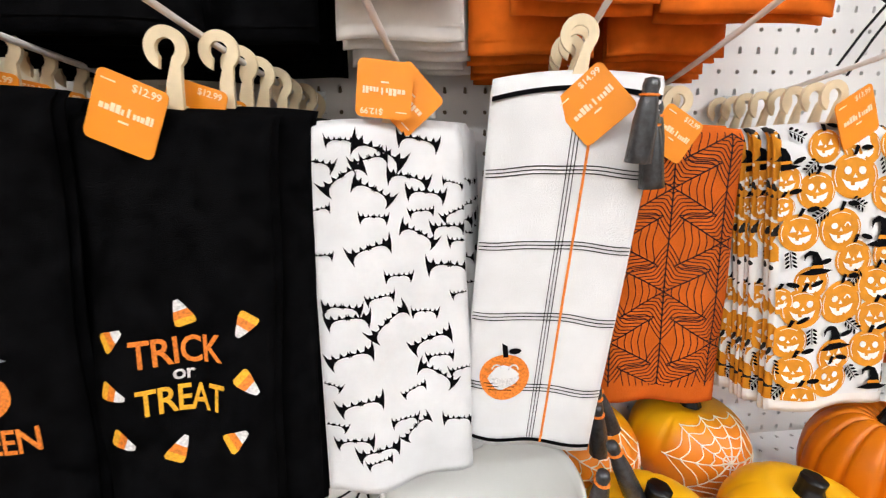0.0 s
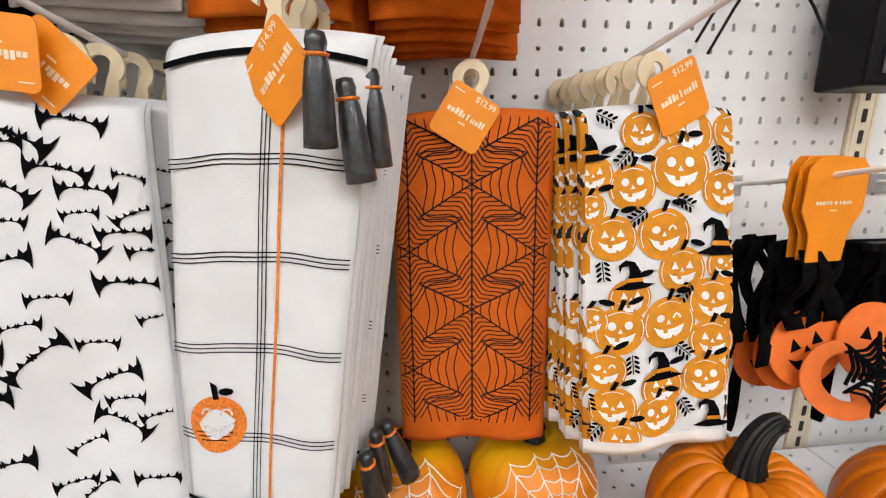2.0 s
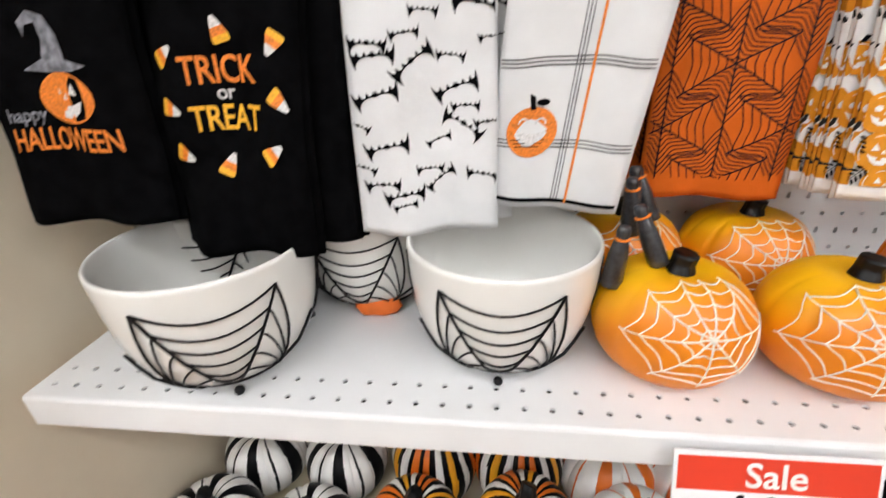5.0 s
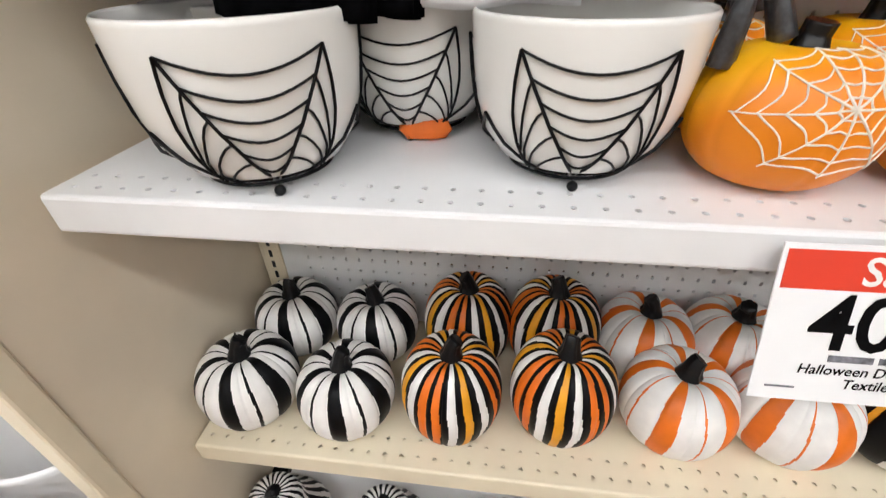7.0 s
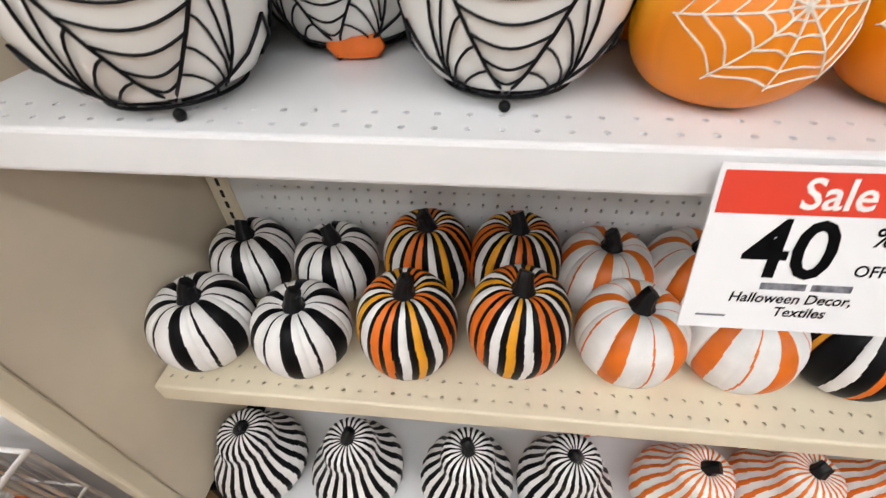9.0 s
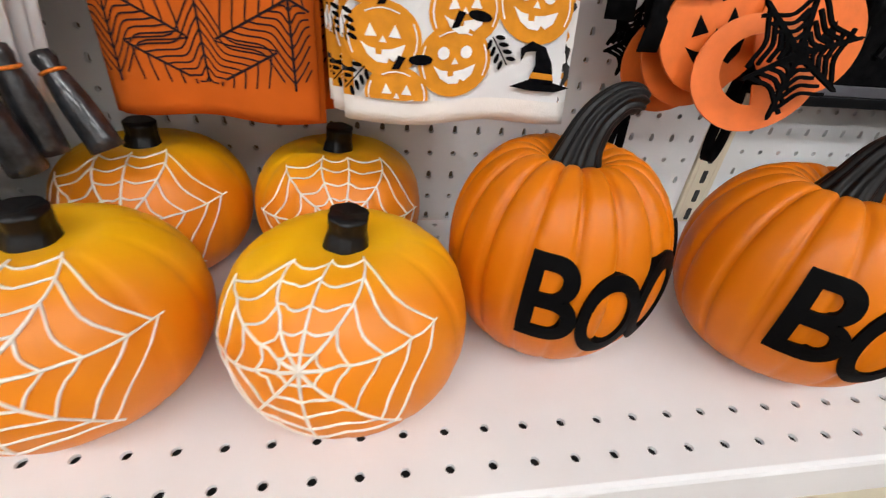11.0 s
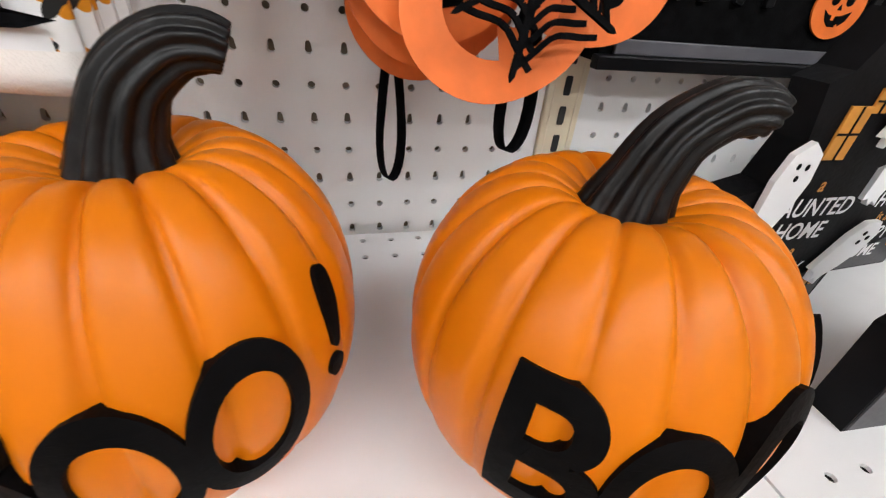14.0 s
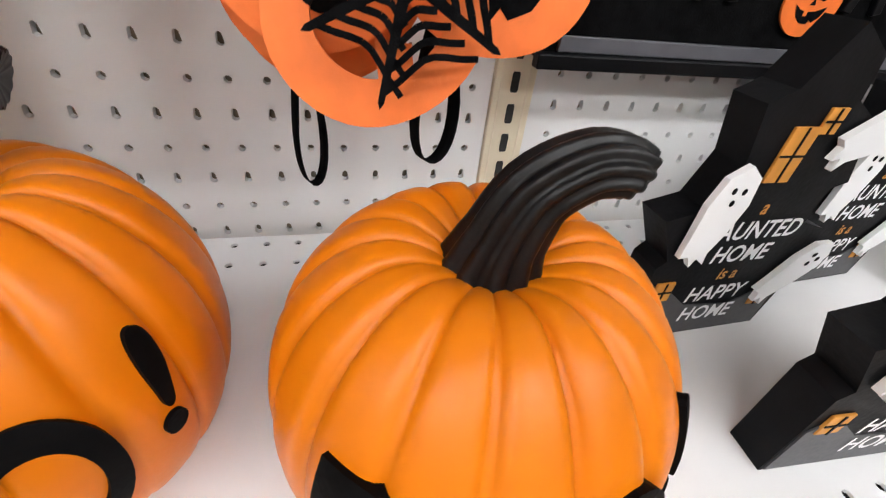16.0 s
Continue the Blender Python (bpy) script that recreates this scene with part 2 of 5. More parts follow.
def stroke(pts, w):
    """Quads that follow a flat line of points with width w."""
    out = []
    for (x0, y0), (x1, y1) in zip(pts, pts[1:]):
        d = math.hypot(x1 - x0, y1 - y0) or 1e-9
        nx, ny = -(y1 - y0) / d * w / 2, (x1 - x0) / d * w / 2
        out.append([(x0 + nx, y0 + ny), (x0 - nx, y0 - ny), (x1 - nx, y1 - ny), (x1 + nx, y1 + ny)])
    return out


def perforated(xs, ys, holes, r, depth, keyhole=None, n=8):
    """A sheet in (a, b): cells between the lines xs and ys; a cell in holes (i, j) has a hole with an inner wall."""
    g_v, g_f = [], []

    def cell_hole(x0, x1, y0, y1, slot):
        cx, cy = (x0 + x1) / 2, (y0 + y1) / 2
        b = len(g_v)
        ring = []
        for k in range(n):
            a = 2 * math.pi * (k + 0.5) / n
            px, py = r * math.cos(a), r * math.sin(a)
            if slot:
                py = py * 0.9 + (r * 0.9 if py > 0 else -r * 0.45)
                px *= 0.72 if py > 0 else 1.0
            ring.append((cx + px, cy + py))
        corner = [(x1, y1), (x0, y1), (x0, y0), (x1, y0)]
        for p in ring:
            g_v.append((*p, 0))
        for p in ring:
            g_v.append((*p, depth))
        for p in corner:
            g_v.append((*p, 0))
        q = n // 4
        for s in range(4):
            ids = [b + s * q + t for t in range(q)]
            c = b + 2 * n + s
            for t in range(q - 1):
                g_f.append((c, ids[t + 1], ids[t]))
            nxt = b + ((s + 1) * q) % n
            g_f.append((c, b + 2 * n + (s + 1) % 4, nxt, ids[-1]))
        for k in range(n):
            k2 = (k + 1) % n
            g_f.append((b + k, b + k2, b + n + k2, b + n + k))

    for i in range(len(xs) - 1):
        for j in range(len(ys) - 1):
            if (i, j) in holes:
                cell_hole(xs[i], xs[i + 1], ys[j], ys[j + 1], keyhole and keyhole(i, j))
    # plain cells as strips
    for j in range(len(ys) - 1):
        i = 0
        while i < len(xs) - 1:
            if (i, j) in holes:
                i += 1
                continue
            k = i
            while k < len(xs) - 1 and (k, j) not in holes:
                k += 1
            b = len(g_v)
            g_v.extend([(xs[i], ys[j], 0), (xs[k], ys[j], 0), (xs[k], ys[j + 1], 0), (xs[i], ys[j + 1], 0)])
            g_f.append((b, b + 1, b + 2, b + 3))
            i = k
    return g_v, g_f


# ---- structure ----
def plain(name, label, category, x0, x1, y0, y1, z0, z1, material, c=0.0):
    return thing(name, label, category, kind="structure", data=Geo().box(x0, x1, y0, y1, z0, z1, c).bm_fixed(name, material))


plain("floor", "brown wood-look store floor", "floor", -6, 6, -6, 3, -0.1, 0, FLOOR_MAT)
plain("ceiling", "white tiled store ceiling", "ceiling", -6, 6, -6, 3, 3.0, 3.1, CEIL_MAT)
plain("wall_north", "pale store wall behind the shelving", "wall", -6, 6, 2.9, 3.0, 0, 3.6, WALL_MAT)
plain("wall_south", "pale store wall across the aisle", "wall", -6, 6, -4.0, -3.9, 0, 3.6, WALL_MAT)
plain("wall_west", "pale store wall", "wall", -6, -5.9, -3.9, 2.9, 0, 3.6, WALL_MAT)
plain("wall_east", "pale store wall", "wall", 5.9, 6, -3.9, 2.9, 0, 3.6, WALL_MAT)

EMIT = bpy.data.materials.new("lamp_glow")
EMIT.use_nodes = True
EMIT.node_tree.nodes["Principled BSDF"].inputs["Emission Color"].default_value = (0.965, 0.985, 1.0, 1)
EMIT.node_tree.nodes["Principled BSDF"].inputs["Emission Strength"].default_value = 24.0
for lx in (-4.8, -3.0, -1.2, 0.6, 2.4):
    # the x -4.8 fixtures are unseen extras, added to brighten the bin and west floor
    for ly in (-3.0, -1.75) if lx > -4 else (-1.75, 0.6):
        lamp = thing("ceiling_light", "long white glowing fluorescent ceiling fixture", "ceiling light", pose(lx, ly, 3.0), group="ceiling fixtures")
        part("frame", Geo().box(-0.62, 0.62, -0.17, 0.17, -0.04, 0.0, 0.004).bm_fixed("frame", WHITE_STEEL), lamp)
        part("diffuser", Geo().box(-0.6, 0.6, -0.15, 0.15, -0.05, -0.041).bm_fixed("diffuser", EMIT), lamp)


def pegboard(name, x_first, cols, z_first, rows, x0, x1, z0, z1, odd):
    xs = [x0] + [x_first + (i - 0.5) * P for i in range(cols + 1)] + [x1]
    zs = [z0] + [z_first + (j - 0.5) * P for j in range(rows + 1)] + [z1]
    holes = {(i, j) for i in range(1, cols + 1) for j in range(1, rows + 1)}
    v, f = perforated(xs, zs, holes, 0.0029, 0.006, lambda i, j: (j + odd) % 2 == 0)
    v = [(a, d, b) for a, b, d in v]
    ob = thing(name, "white perforated pegboard panel with rows of small holes", "pegboard", kind="structure", data=mesh(name, v, f, PEG_WHITE))
    part("core", Geo().box(x0, x1, 0.007, 0.016, z0, z1).bm_fixed("core", PEG_BACK), ob, "dark board behind the holes")
    return ob


pegboard("pegboard_1", -44 * P + 0.003, 45, S1 + 0.002 - 26 * P, 58, -1.1660, 0.0185, 0.12, 1.78, 1)
pegboard("pegboard_2", 0.0767, 30, S1 + 0.015 - 12 * P, 44, 0.0545, 0.88, 0.12, 1.78, 1)


def upright(name, x0, x1):
    ob = thing(name, "cream steel shelving upright with a column of slots", "upright", kind="structure")
    g = Geo().box(x0, x1, -0.004, 0.03, 0.0, 1.9, 0.0015)
    ob.data = None
    part("post", g.bm_fixed("post", CREAM), ob)
    part("seam", Geo().box(x0 + 0.0055, x0 + 0.0065, -0.0046, -0.0035, 0.0, 1.9).bm_fixed("seam", PANEL), ob)
    part("seam", Geo().box(x1 - 0.0065, x1 - 0.0055, -0.0046, -0.0035, 0.0, 1.9).bm_fixed("seam", PANEL), ob)
    cx = (x0 + x1) / 2
    slot = Geo().prism([(-0.0025, -0.008), (0.0025, -0.008), (0.0032, -0.006), (0.0032, 0.006), (0.0025, 0.008), (-0.0025, 0.008), (-0.0032, 0.006), (-0.0032, -0.006)], -0.0047, -0.003).bm_fixed("slot", DARK)
    for k in range(64):
        part("slot", slot, ob, m=pose(cx, 0, 0.15 + k * P))


upright("upright_1", 0.0190, 0.0540)
upright("upright_2", -1.2070, -1.1665)


def shelf(name, label, x0, x1, yf, z, lip, x_phase, rows, material, back=-0.008):
    """A folded steel shelf: perforated top, rounded nose, front lip with an inward fold."""
    first = x0 + 0.015 + ((x_phase - x0 - 0.015) % P)
    n = int((x1 - 0.012 - first) / P) + 1
    xs = [x0] + [first + (i - 0.5) * P for i in range(n + 1)] + [x1]
    ys = [yf + 0.004]
    hole_rows = []
    for y in sorted(rows):
        ys.append(y - P * 0.45)
        hole_rows.append(len(ys) - 1)
        ys.append(y + P * 0.45)
    ys.append(back)
    holes = {(i, j) for i in range(1, n + 1) for j in hole_rows}
    v, f = perforated(xs, ys, holes, 0.0030, -0.0025)
    g = Geo().add([(a, b, z + d) for a, b, d in v], f)
    prof = [(yf + 0.004, z), (yf + 0.0012, z - 0.0012), (yf, z - 0.004), (yf, z - lip + 0.003), (yf + 0.001, z - lip), (yf + 0.02, z - lip), (yf + 0.02, z - lip + 0.002)]
    k = len(prof)
    g.add([(x, y, q) for x in (x0, x1) for y, q in prof], [(i, i + 1, k + i + 1, k + i) for i in range(k - 1)])
    for x in (x0, x1):
        g.add([(x, yf, z - 0.004), (x, yf + 0.004, z), (x, back, z), (x, back, z - lip * 0.8), (x, yf + 0.02, z - lip), (x, yf, z - lip)], [(0, 1, 2, 3, 4, 5)])
    ob = thing(name, label, "shelf", kind="structure", data=g.mesh(name, material))
    # under white shelves the slab is near-black: shade painted in, not the steel's colour
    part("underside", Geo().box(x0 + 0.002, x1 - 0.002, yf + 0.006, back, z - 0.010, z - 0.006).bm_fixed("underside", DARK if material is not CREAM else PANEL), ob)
    return ob


ROWS_1 = (-0.3035, -0.2795, -0.046, -0.0196)
shelf("shelf_1", "white perforated steel shelf holding bowls and pumpkins", -1.175, 0.0465, -0.3235, S1, 0.039, -0.4459, ROWS_1, WHITE_STEEL)
shelf("shelf_2", "white perforated steel shelf in the next bay", 0.0485, 0.90, -0.3235, S1, 0.039, 0.0585, ROWS_1, WHITE_STEEL)
shelf("shelf_3", "cream perforated steel shelf holding striped pumpkins", -1.205, 0.0465, -0.310, S2, 0.040, -0.45, (-0.290, -0.2645, -0.046), CREAM)
shelf("shelf_4", "white perforated base shelf close to the floor", -1.182, 0.0465, -0.408, S3, 0.06, -0.45, (-0.386, -0.361, -0.046), WHITE_STEEL)
shelf("shelf_5", "cream perforated steel shelf in the next bay", 0.0485, 0.90, -0.310, S2, 0.040, -0.45, (-0.290, -0.2645), CREAM)
plain("kickplate", "dark kick plate under the base shelf", "kickplate", -1.15, 0.9, -0.36, -0.35, 0.0, 0.045, BLACK_PLASTIC)

end = thing("end_panel", "beige steel end panel closing the shelving bay", "panel", kind="structure")
part("sheet", Geo().box(-1.226, -1.212, -0.40, 0.05, 0.13, 1.9, 0.002).bm_fixed("sheet", PANEL), end)
part("front_trim", Geo().box(-1.234, -1.206, -0.430, -0.401, 0.12, 1.9, 0.004).bm_fixed("front_trim", CREAM), end, "cream edge trim")
part("foot", Geo().box(-1.225, -1.185, -0.36, 0.02, 0.0, 0.118, 0.004).bm_fixed("foot", BLACK_PLASTIC), end, "black foot")


# ---- pumpkins ----
class Body:
    """A pumpkin body: profile, ribs and a map from (across, along) metres to its skin."""

    def __init__(self, R, H, ribs, amp, dip=0.012, power=0.72, wob=0.0, seed=1):
        self.R, self.H, self.ribs, self.amp = R, H, ribs, amp
        rnd = random.Random(seed)
        self.jit = [rnd.uniform(0.6, 1.25) for _ in range(ribs)]
        self.prof = []
        for i in range(41):
            t = -math.pi / 2 + math.pi * i / 40
            r = R * max(0.0, math.cos(t)) ** power
            z = H * 0.5 * (1 + math.sin(t))
            z -= dip * math.exp(-(r / (0.30 * R)) ** 2) if t > 0 else -0.25 * dip * math.exp(-(r / (0.30 * R)) ** 2)
            self.prof.append((max(r, 0.0005), z))
        self.arc = [0.0]
        for a, b in zip(self.prof, self.prof[1:]):
            self.arc.append(self.arc[-1] + math.dist(a, b))
        self.wob = wob

    def rib(self, a, i):
        u = a / (2 * math.pi) * self.ribs
        k = int(u) % self.ribs
        d = abs((u % 1) - 0.5) * 2
        fade = min(1.0, self.prof[i][0] / (self.R * 0.45))
        z = self.prof[i][1] / self.H
        return 1 - self.amp * self.jit[k] * d ** 5 * fade * (0.35 + 0.9 * z) - self.wob * math.sin(3 * a + 2) - 0.004 * math.sin(5 * a + z * 4)

    def at_z(self, z):
        for i in range(len(self.prof) - 1, 0, -1):
            if self.prof[i - 1][1] <= z <= self.prof[i][1] and self.prof[i][0] > self.R * 0.35:
                return self.arc[i - 1] + (z - self.prof[i - 1][1])
        return self.arc[20]

    def skin(self, phi, s, lift, ribbed=True):
        s = min(max(s, 0.001), self.arc[-1] - 0.001)
        i = 1
        while self.arc[i] < s:
            i += 1
        f = (s - self.arc[i - 1]) / (self.arc[i] - self.arc[i - 1])
        (r0, z0), (r1, z1) = self.prof[i - 1], self.prof[i]
        r, z = r0 + (r1 - r0) * f, z0 + (z1 - z0) * f
        nr, nz = z1 - z0, r0 - r1
        n = math.hypot(nr, nz) or 1
        r = r * (self.rib(phi % (2 * math.pi), i) if ribbed else 1.0) + lift * nr / n
        return (r * math.cos(phi), r * math.sin(phi), z + lift * nz / n)

    def mesh(self, name, material, n=144, groove=0.0):
        g = Geo().lathe(self.prof, n, self.rib)
        me = g.bm_fixed(name, material, True)
        if groove:
            # the furrows between the ribs run over the shoulder to the stem
            for v in me.vertices:
                top = min(1.0, max(0.0, (v.co.z / self.H - 0.72) / 0.22))
                r = math.hypot(v.co.x, v.co.y) / self.R
                u = (math.atan2(v.co.y, v.co.x) % (2 * math.pi)) / (2 * math.pi) * self.ribs
                d = abs((u % 1) - 0.5) * 2
                v.co.z -= groove * top * min(1.0, r / 0.35) * d ** 4 * self.jit[int(u) % self.ribs]
        return me


def stem_mesh(points, radii, ridges, depth, name="stem", n=40, material=None):
    """A ridged, tapering stem with a flared foot and a cut end."""
    pts = []
    for i in range(len(points) - 1):
        p0, p1, p2, p3 = (Vector(points[max(0, i - 1)]), Vector(points[i]), Vector(points[i + 1]), Vector(points[min(len(points) - 1, i + 2)]))
        for k in range(4):
            t = k / 4
            q = 0.5 * ((2 * p1) + (p2 - p0) * t + (2 * p0 - 5 * p1 + 4 * p2 - p3) * t * t + (3 * p1 - p0 - 3 * p2 + p3) * t ** 3)
            pts.append((q, radii[i] + (radii[i + 1] - radii[i]) * t))
    pts.append((Vector(points[-1]), radii[-1]))
    v, f = [], []
    side = Vector((0, 1, 0))
    for i, (p, r) in enumerate(pts):
        d = (pts[min(i + 1, len(pts) - 1)][0] - pts[max(i - 1, 0)][0]).normalized()
        s = (side - d * side.dot(d)).normalized()
        t = d.cross(s)
        for j in range(n):
            a = 2 * math.pi * j / n
            q = r * (1 + depth * (abs(math.cos(ridges * a / 2 + 0.25 * i / len(pts))) - 0.6) * (1.0 if i > 1 else 1.5))
            v.append(p + (s * math.cos(a) + t * math.sin(a)) * q)
    for i in range(len(pts) - 1):
        for j in range(n):
            j2 = (j + 1) % n
            f.append((i * n + j, i * n + j2, (i + 1) * n + j2, (i + 1) * n + j))
    c = len(v)
    v.append(pts[-1][0] - (pts[-1][0] - pts[-2][0]).normalized() * 0.002)
    f += [((len(pts) - 1) * n + j, (len(pts) - 1) * n + (j + 1) % n, c) for j in range(n)]
    f.append(tuple(range(n))[::-1])
    return Geo().add(v, f).bm_fixed(name, material or STEM_BLACK, True)


def wrapped_letter(char, size, width, body, phi, z, lift, tilt=0.0):
    """A raised letter that follows the pumpkin's skin."""
    v, f = text_geo(char, size, 0.5)
    bm = bmesh.new()
    bv = [bm.verts.new(p) for p in v]
    for q in f:
        try:
            bm.faces.new([bv[i] for i in q])
        except ValueError:
            pass
    bmesh.ops.triangulate(bm, faces=bm.faces[:])
    for _ in range(4):
        long = [e for e in bm.edges if e.calc_length() > size * 0.12 and abs(e.verts[0].co.z - e.verts[1].co.z) < 0.1]
        if long:
            bmesh.ops.subdivide_edges(bm, edges=long, cuts=1)
            bmesh.ops.triangulate(bm, faces=bm.faces[:])
    s0 = body.at_z(z)
    ct, st = math.cos(tilt), math.sin(tilt)
    for q in bm.verts:
        x, y = q.co.x * width, q.co.y
        x, y = x * ct - y * st, x * st + y * ct
        q.co = Vector(body.skin(phi + x / body.R, s0 + y, lift if q.co.z > 0 else -0.008, False))
    bmesh.ops.recalc_face_normals(bm, faces=bm.faces[:])
    me = bpy.data.meshes.new("letter")
    bm.to_mesh(me)
    bm.free()
    me.materials.append(LETTER_BLACK)
    return me


def boo_pumpkin(x, y, turn, scale, tip, seed, sink):
    body = Body(0.0764, 0.151, 17, 0.068, dip=0.021, seed=seed)
    ob = thing("boo_pumpkin", "orange foam pumpkin with raised black BOO! letters and curved black stem", "pumpkin", pose(x, y, S1), group="boo pumpkins on the shelf")
    wide, tall = scale
    ob.scale = (wide, wide, tall)
    part("body", body.mesh("body", BOO_ORANGE, 204, 0.0042), ob)
    tx, ty = tip
    pts = [(0, 0, 0.1320), (0, 0, 0.1365), (0.0005, 0, 0.1420), (0.003, ty * 0.1, 0.1560), (tx * 0.28, ty * 0.28, 0.1720), (tx * 0.62, ty * 0.62, 0.1820), (tx * 0.9, ty * 0.9, 0.1835), (tx * 1.08, ty * 1.08, 0.1815)]
    pts = [(a, b, (c - sink) / tall) for a, b, c in pts]
    part("stem", stem_mesh(pts, [0.0285, 0.0245, 0.0170, 0.0128, 0.0110, 0.0098, 0.0090, 0.0078], 11, 0.22, n=66), ob, "ridged curved black stem")
    a = math.radians(turn)
    for ch, da, z, sz, w, tl in (("B", 0, 0.0555, 0.082, 0.86, -0.02), ("O", 30, 0.046, 0.084, 0.62, 0.05), ("O", 54, 0.049, 0.089, 0.60, -0.10), ("!", 83, 0.072, 0.066, 0.9, -0.10)):
        part("letter", wrapped_letter(ch, sz / tall, w, body, a + math.radians(da), z / tall, 0.0022, tl), ob, "raised black letter")
    return ob


boo_pumpkin(-0.2315, -0.1875, 246, (1.0, 1.035), (0.0350, 0.0080), 3, 0.002)
boo_pumpkin(-0.0530, -0.2210, 230, (1.045, 1.0), (0.0310, -0.0100), 7, 0.007)

WEB_SPOKES = ((0, 0.080), (40, 0.082), (80, 0.060), (122, 0.066), (156, 0.078), (188, 0.080), (226, 0.066), (268, 0.052), (312, 0.066))


def web_pumpkin(x, y, hub, z_hub, seed, roll):
    body = Body(0.0725, 0.114, 12, 0.030, dip=0.008, power=0.66, wob=0.006, seed=seed)
    ob = thing("web_pumpkin", "orange and yellow foam pumpkin painted with a white spider web", "pumpkin", pose(x, y, S1), group="web pumpkins on the shelf")
    part("body", body.mesh("body", OMBRE, 120), ob)
    part("stem", stem_mesh([(0, 0, 0.102), (0, 0, 0.107), (0.001, 0.001, 0.116), (0.002, 0, 0.126)], [0.0155, 0.0130, 0.0105, 0.0108], 6, 0.10), ob, "short black stem")
    rnd = random.Random(seed)
    s0 = body.at_z(z_hub)
    phi = math.radians(hub)

    def skin(ang, d):
        return body.skin(phi + d * math.cos(ang) / body.R, s0 + d * math.sin(ang), 0.0004)

    g = Geo()
    angs = [math.radians(a + roll) for a, _ in WEB_SPOKES]
    for (deg, ln), a in zip(WEB_SPOKES, angs):
        part("painted_line", Geo().tube([skin(a, ln * k / 12) for k in range(13)], 0.0010, 6, radii=[0.00088 * (1.15 - 0.4 * k / 12) * rnd.uniform(0.85, 1.1) for k in range(13)]).mesh("painted_line", WEB_PAINT, True), ob)
    for i in range(len(angs)):
        a0, a1 = angs[i], angs[(i + 1) % len(angs)]
        if a1 < a0:
            a1 += 2 * math.pi
        l0, l1 = WEB_SPOKES[i][1], WEB_SPOKES[(i + 1) % len(angs)][1]
        for f in (0.15, 0.32, 0.52, 0.74, 0.95):
            j0, j1 = f * l0 * rnd.uniform(0.96, 1.04), f * l1 * rnd.uniform(0.96, 1.04)
            line = []
            for k in range(7):
                t = k / 6
                d = (j0 + (j1 - j0) * t) * (1 - 0.16 * math.sin(math.pi * t))
                line.append(skin(a0 + (a1 - a0) * t, d))
            part("painted_line", Geo().tube(line, 0.0009, 5, radii=[0.00074 * rnd.uniform(0.8, 1.2) for _ in range(7)]).mesh("painted_line", WEB_PAINT, True), ob)
    return ob


web_pumpkin(-0.5310, -0.2280, 275, 0.080, 11, 0)
web_pumpkin(-0.3760, -0.2320, 254, 0.080, 12, 8)
web_pumpkin(-0.5410, -0.0820, 275, 0.074, 13, 4)
web_pumpkin(-0.3910, -0.0790, 275, 0.074, 14, -5)


def striped_mesh(body, bands, n):
    """A body whose ribs take their colours in turn."""
    g = Geo().lathe(body.prof, n, body.rib)
    me = g.bm_fixed("body", [STRIPE_WHITE, STRIPE_BLACK, STRIPE_YELLOW, STRIPE_ORANGE], True)
    total = sum(w for _, w in bands)
    for q in me.polygons:
        a = (math.atan2(q.center.y, q.center.x) + 0.02 * math.sin(q.center.z * 60)) % (2 * math.pi) / (2 * math.pi) * total
        for c, w in bands:
            if a < w:
                break
            a -= w
        q.material_index = c
    return me


BANDS = {
    "white_black": [(1, 1.15), (0, 1.15), (1, 0.24), (0, 1.15)] * 6,
    "mixed": [(1, 0.6), (2, 0.7), (1, 0.65), (0, 0.75), (1, 0.6), (3, 0.75), (1, 0.5), (3, 0.65), (1, 0.65), (0, 0.75)] * 4,
    "white_orange": [(3, 1.0), (0, 1.25), (3, 0.12), (0, 1.25)] * 5,
    "dark": [(1, 1.4), (0, 0.5), (1, 0.7), (3, 0.28), (1, 0.9), (2, 0.25)] * 4,
}
LABELS = {
    "white_black": "small white pumpkin with painted black stripes and black stem",
    "mixed": "small pumpkin striped black, white, yellow and orange, black stem",
    "white_orange": "small white pumpkin with painted orange stripes and black stem",
    "dark": "small black pumpkin with thin white and orange stripes",
}
PROTO = {}


def striped_pumpkin(kind, x, y, z, turn, scale):
    if kind not in PROTO:
        R, H = {"white_black": (0.073, 0.128), "mixed": (0.074, 0.163), "white_orange": (0.074, 0.136), "dark": (0.071, 0.140)}[kind]
        ribs = {"white_black": 12, "mixed": 20, "white_orange": 10, "dark": 12}[kind]
        body = Body(R, H, ribs, 0.06, dip=0.018, power=0.66, seed=len(PROTO) + 20)
        ob = thing("striped_pumpkin", LABELS[kind], "pumpkin", group="striped pumpkins on the cream shelf")
        part("body", striped_mesh(body, BANDS[kind], 360), ob)
        part("stem", stem_mesh([(0, 0, H - 0.022), (0, 0, H - 0.014), (0.001, 0, H - 0.002), (0.004, 0.001, H + 0.010), (0.008, 0.001, H + 0.016)], [0.023, 0.018, 0.0125, 0.0105, 0.0098], 6, 0.16), ob, "short black stem")
        PROTO[kind] = ob
        ob.matrix_basis = pose(x, y, z, 0, 0, turn)
        ob.scale = (scale, scale, scale)
        return ob
    ob = copy_thing(PROTO[kind], pose(x, y, z, 0, 0, turn))
    ob.scale = (scale, scale, scale)
    return ob


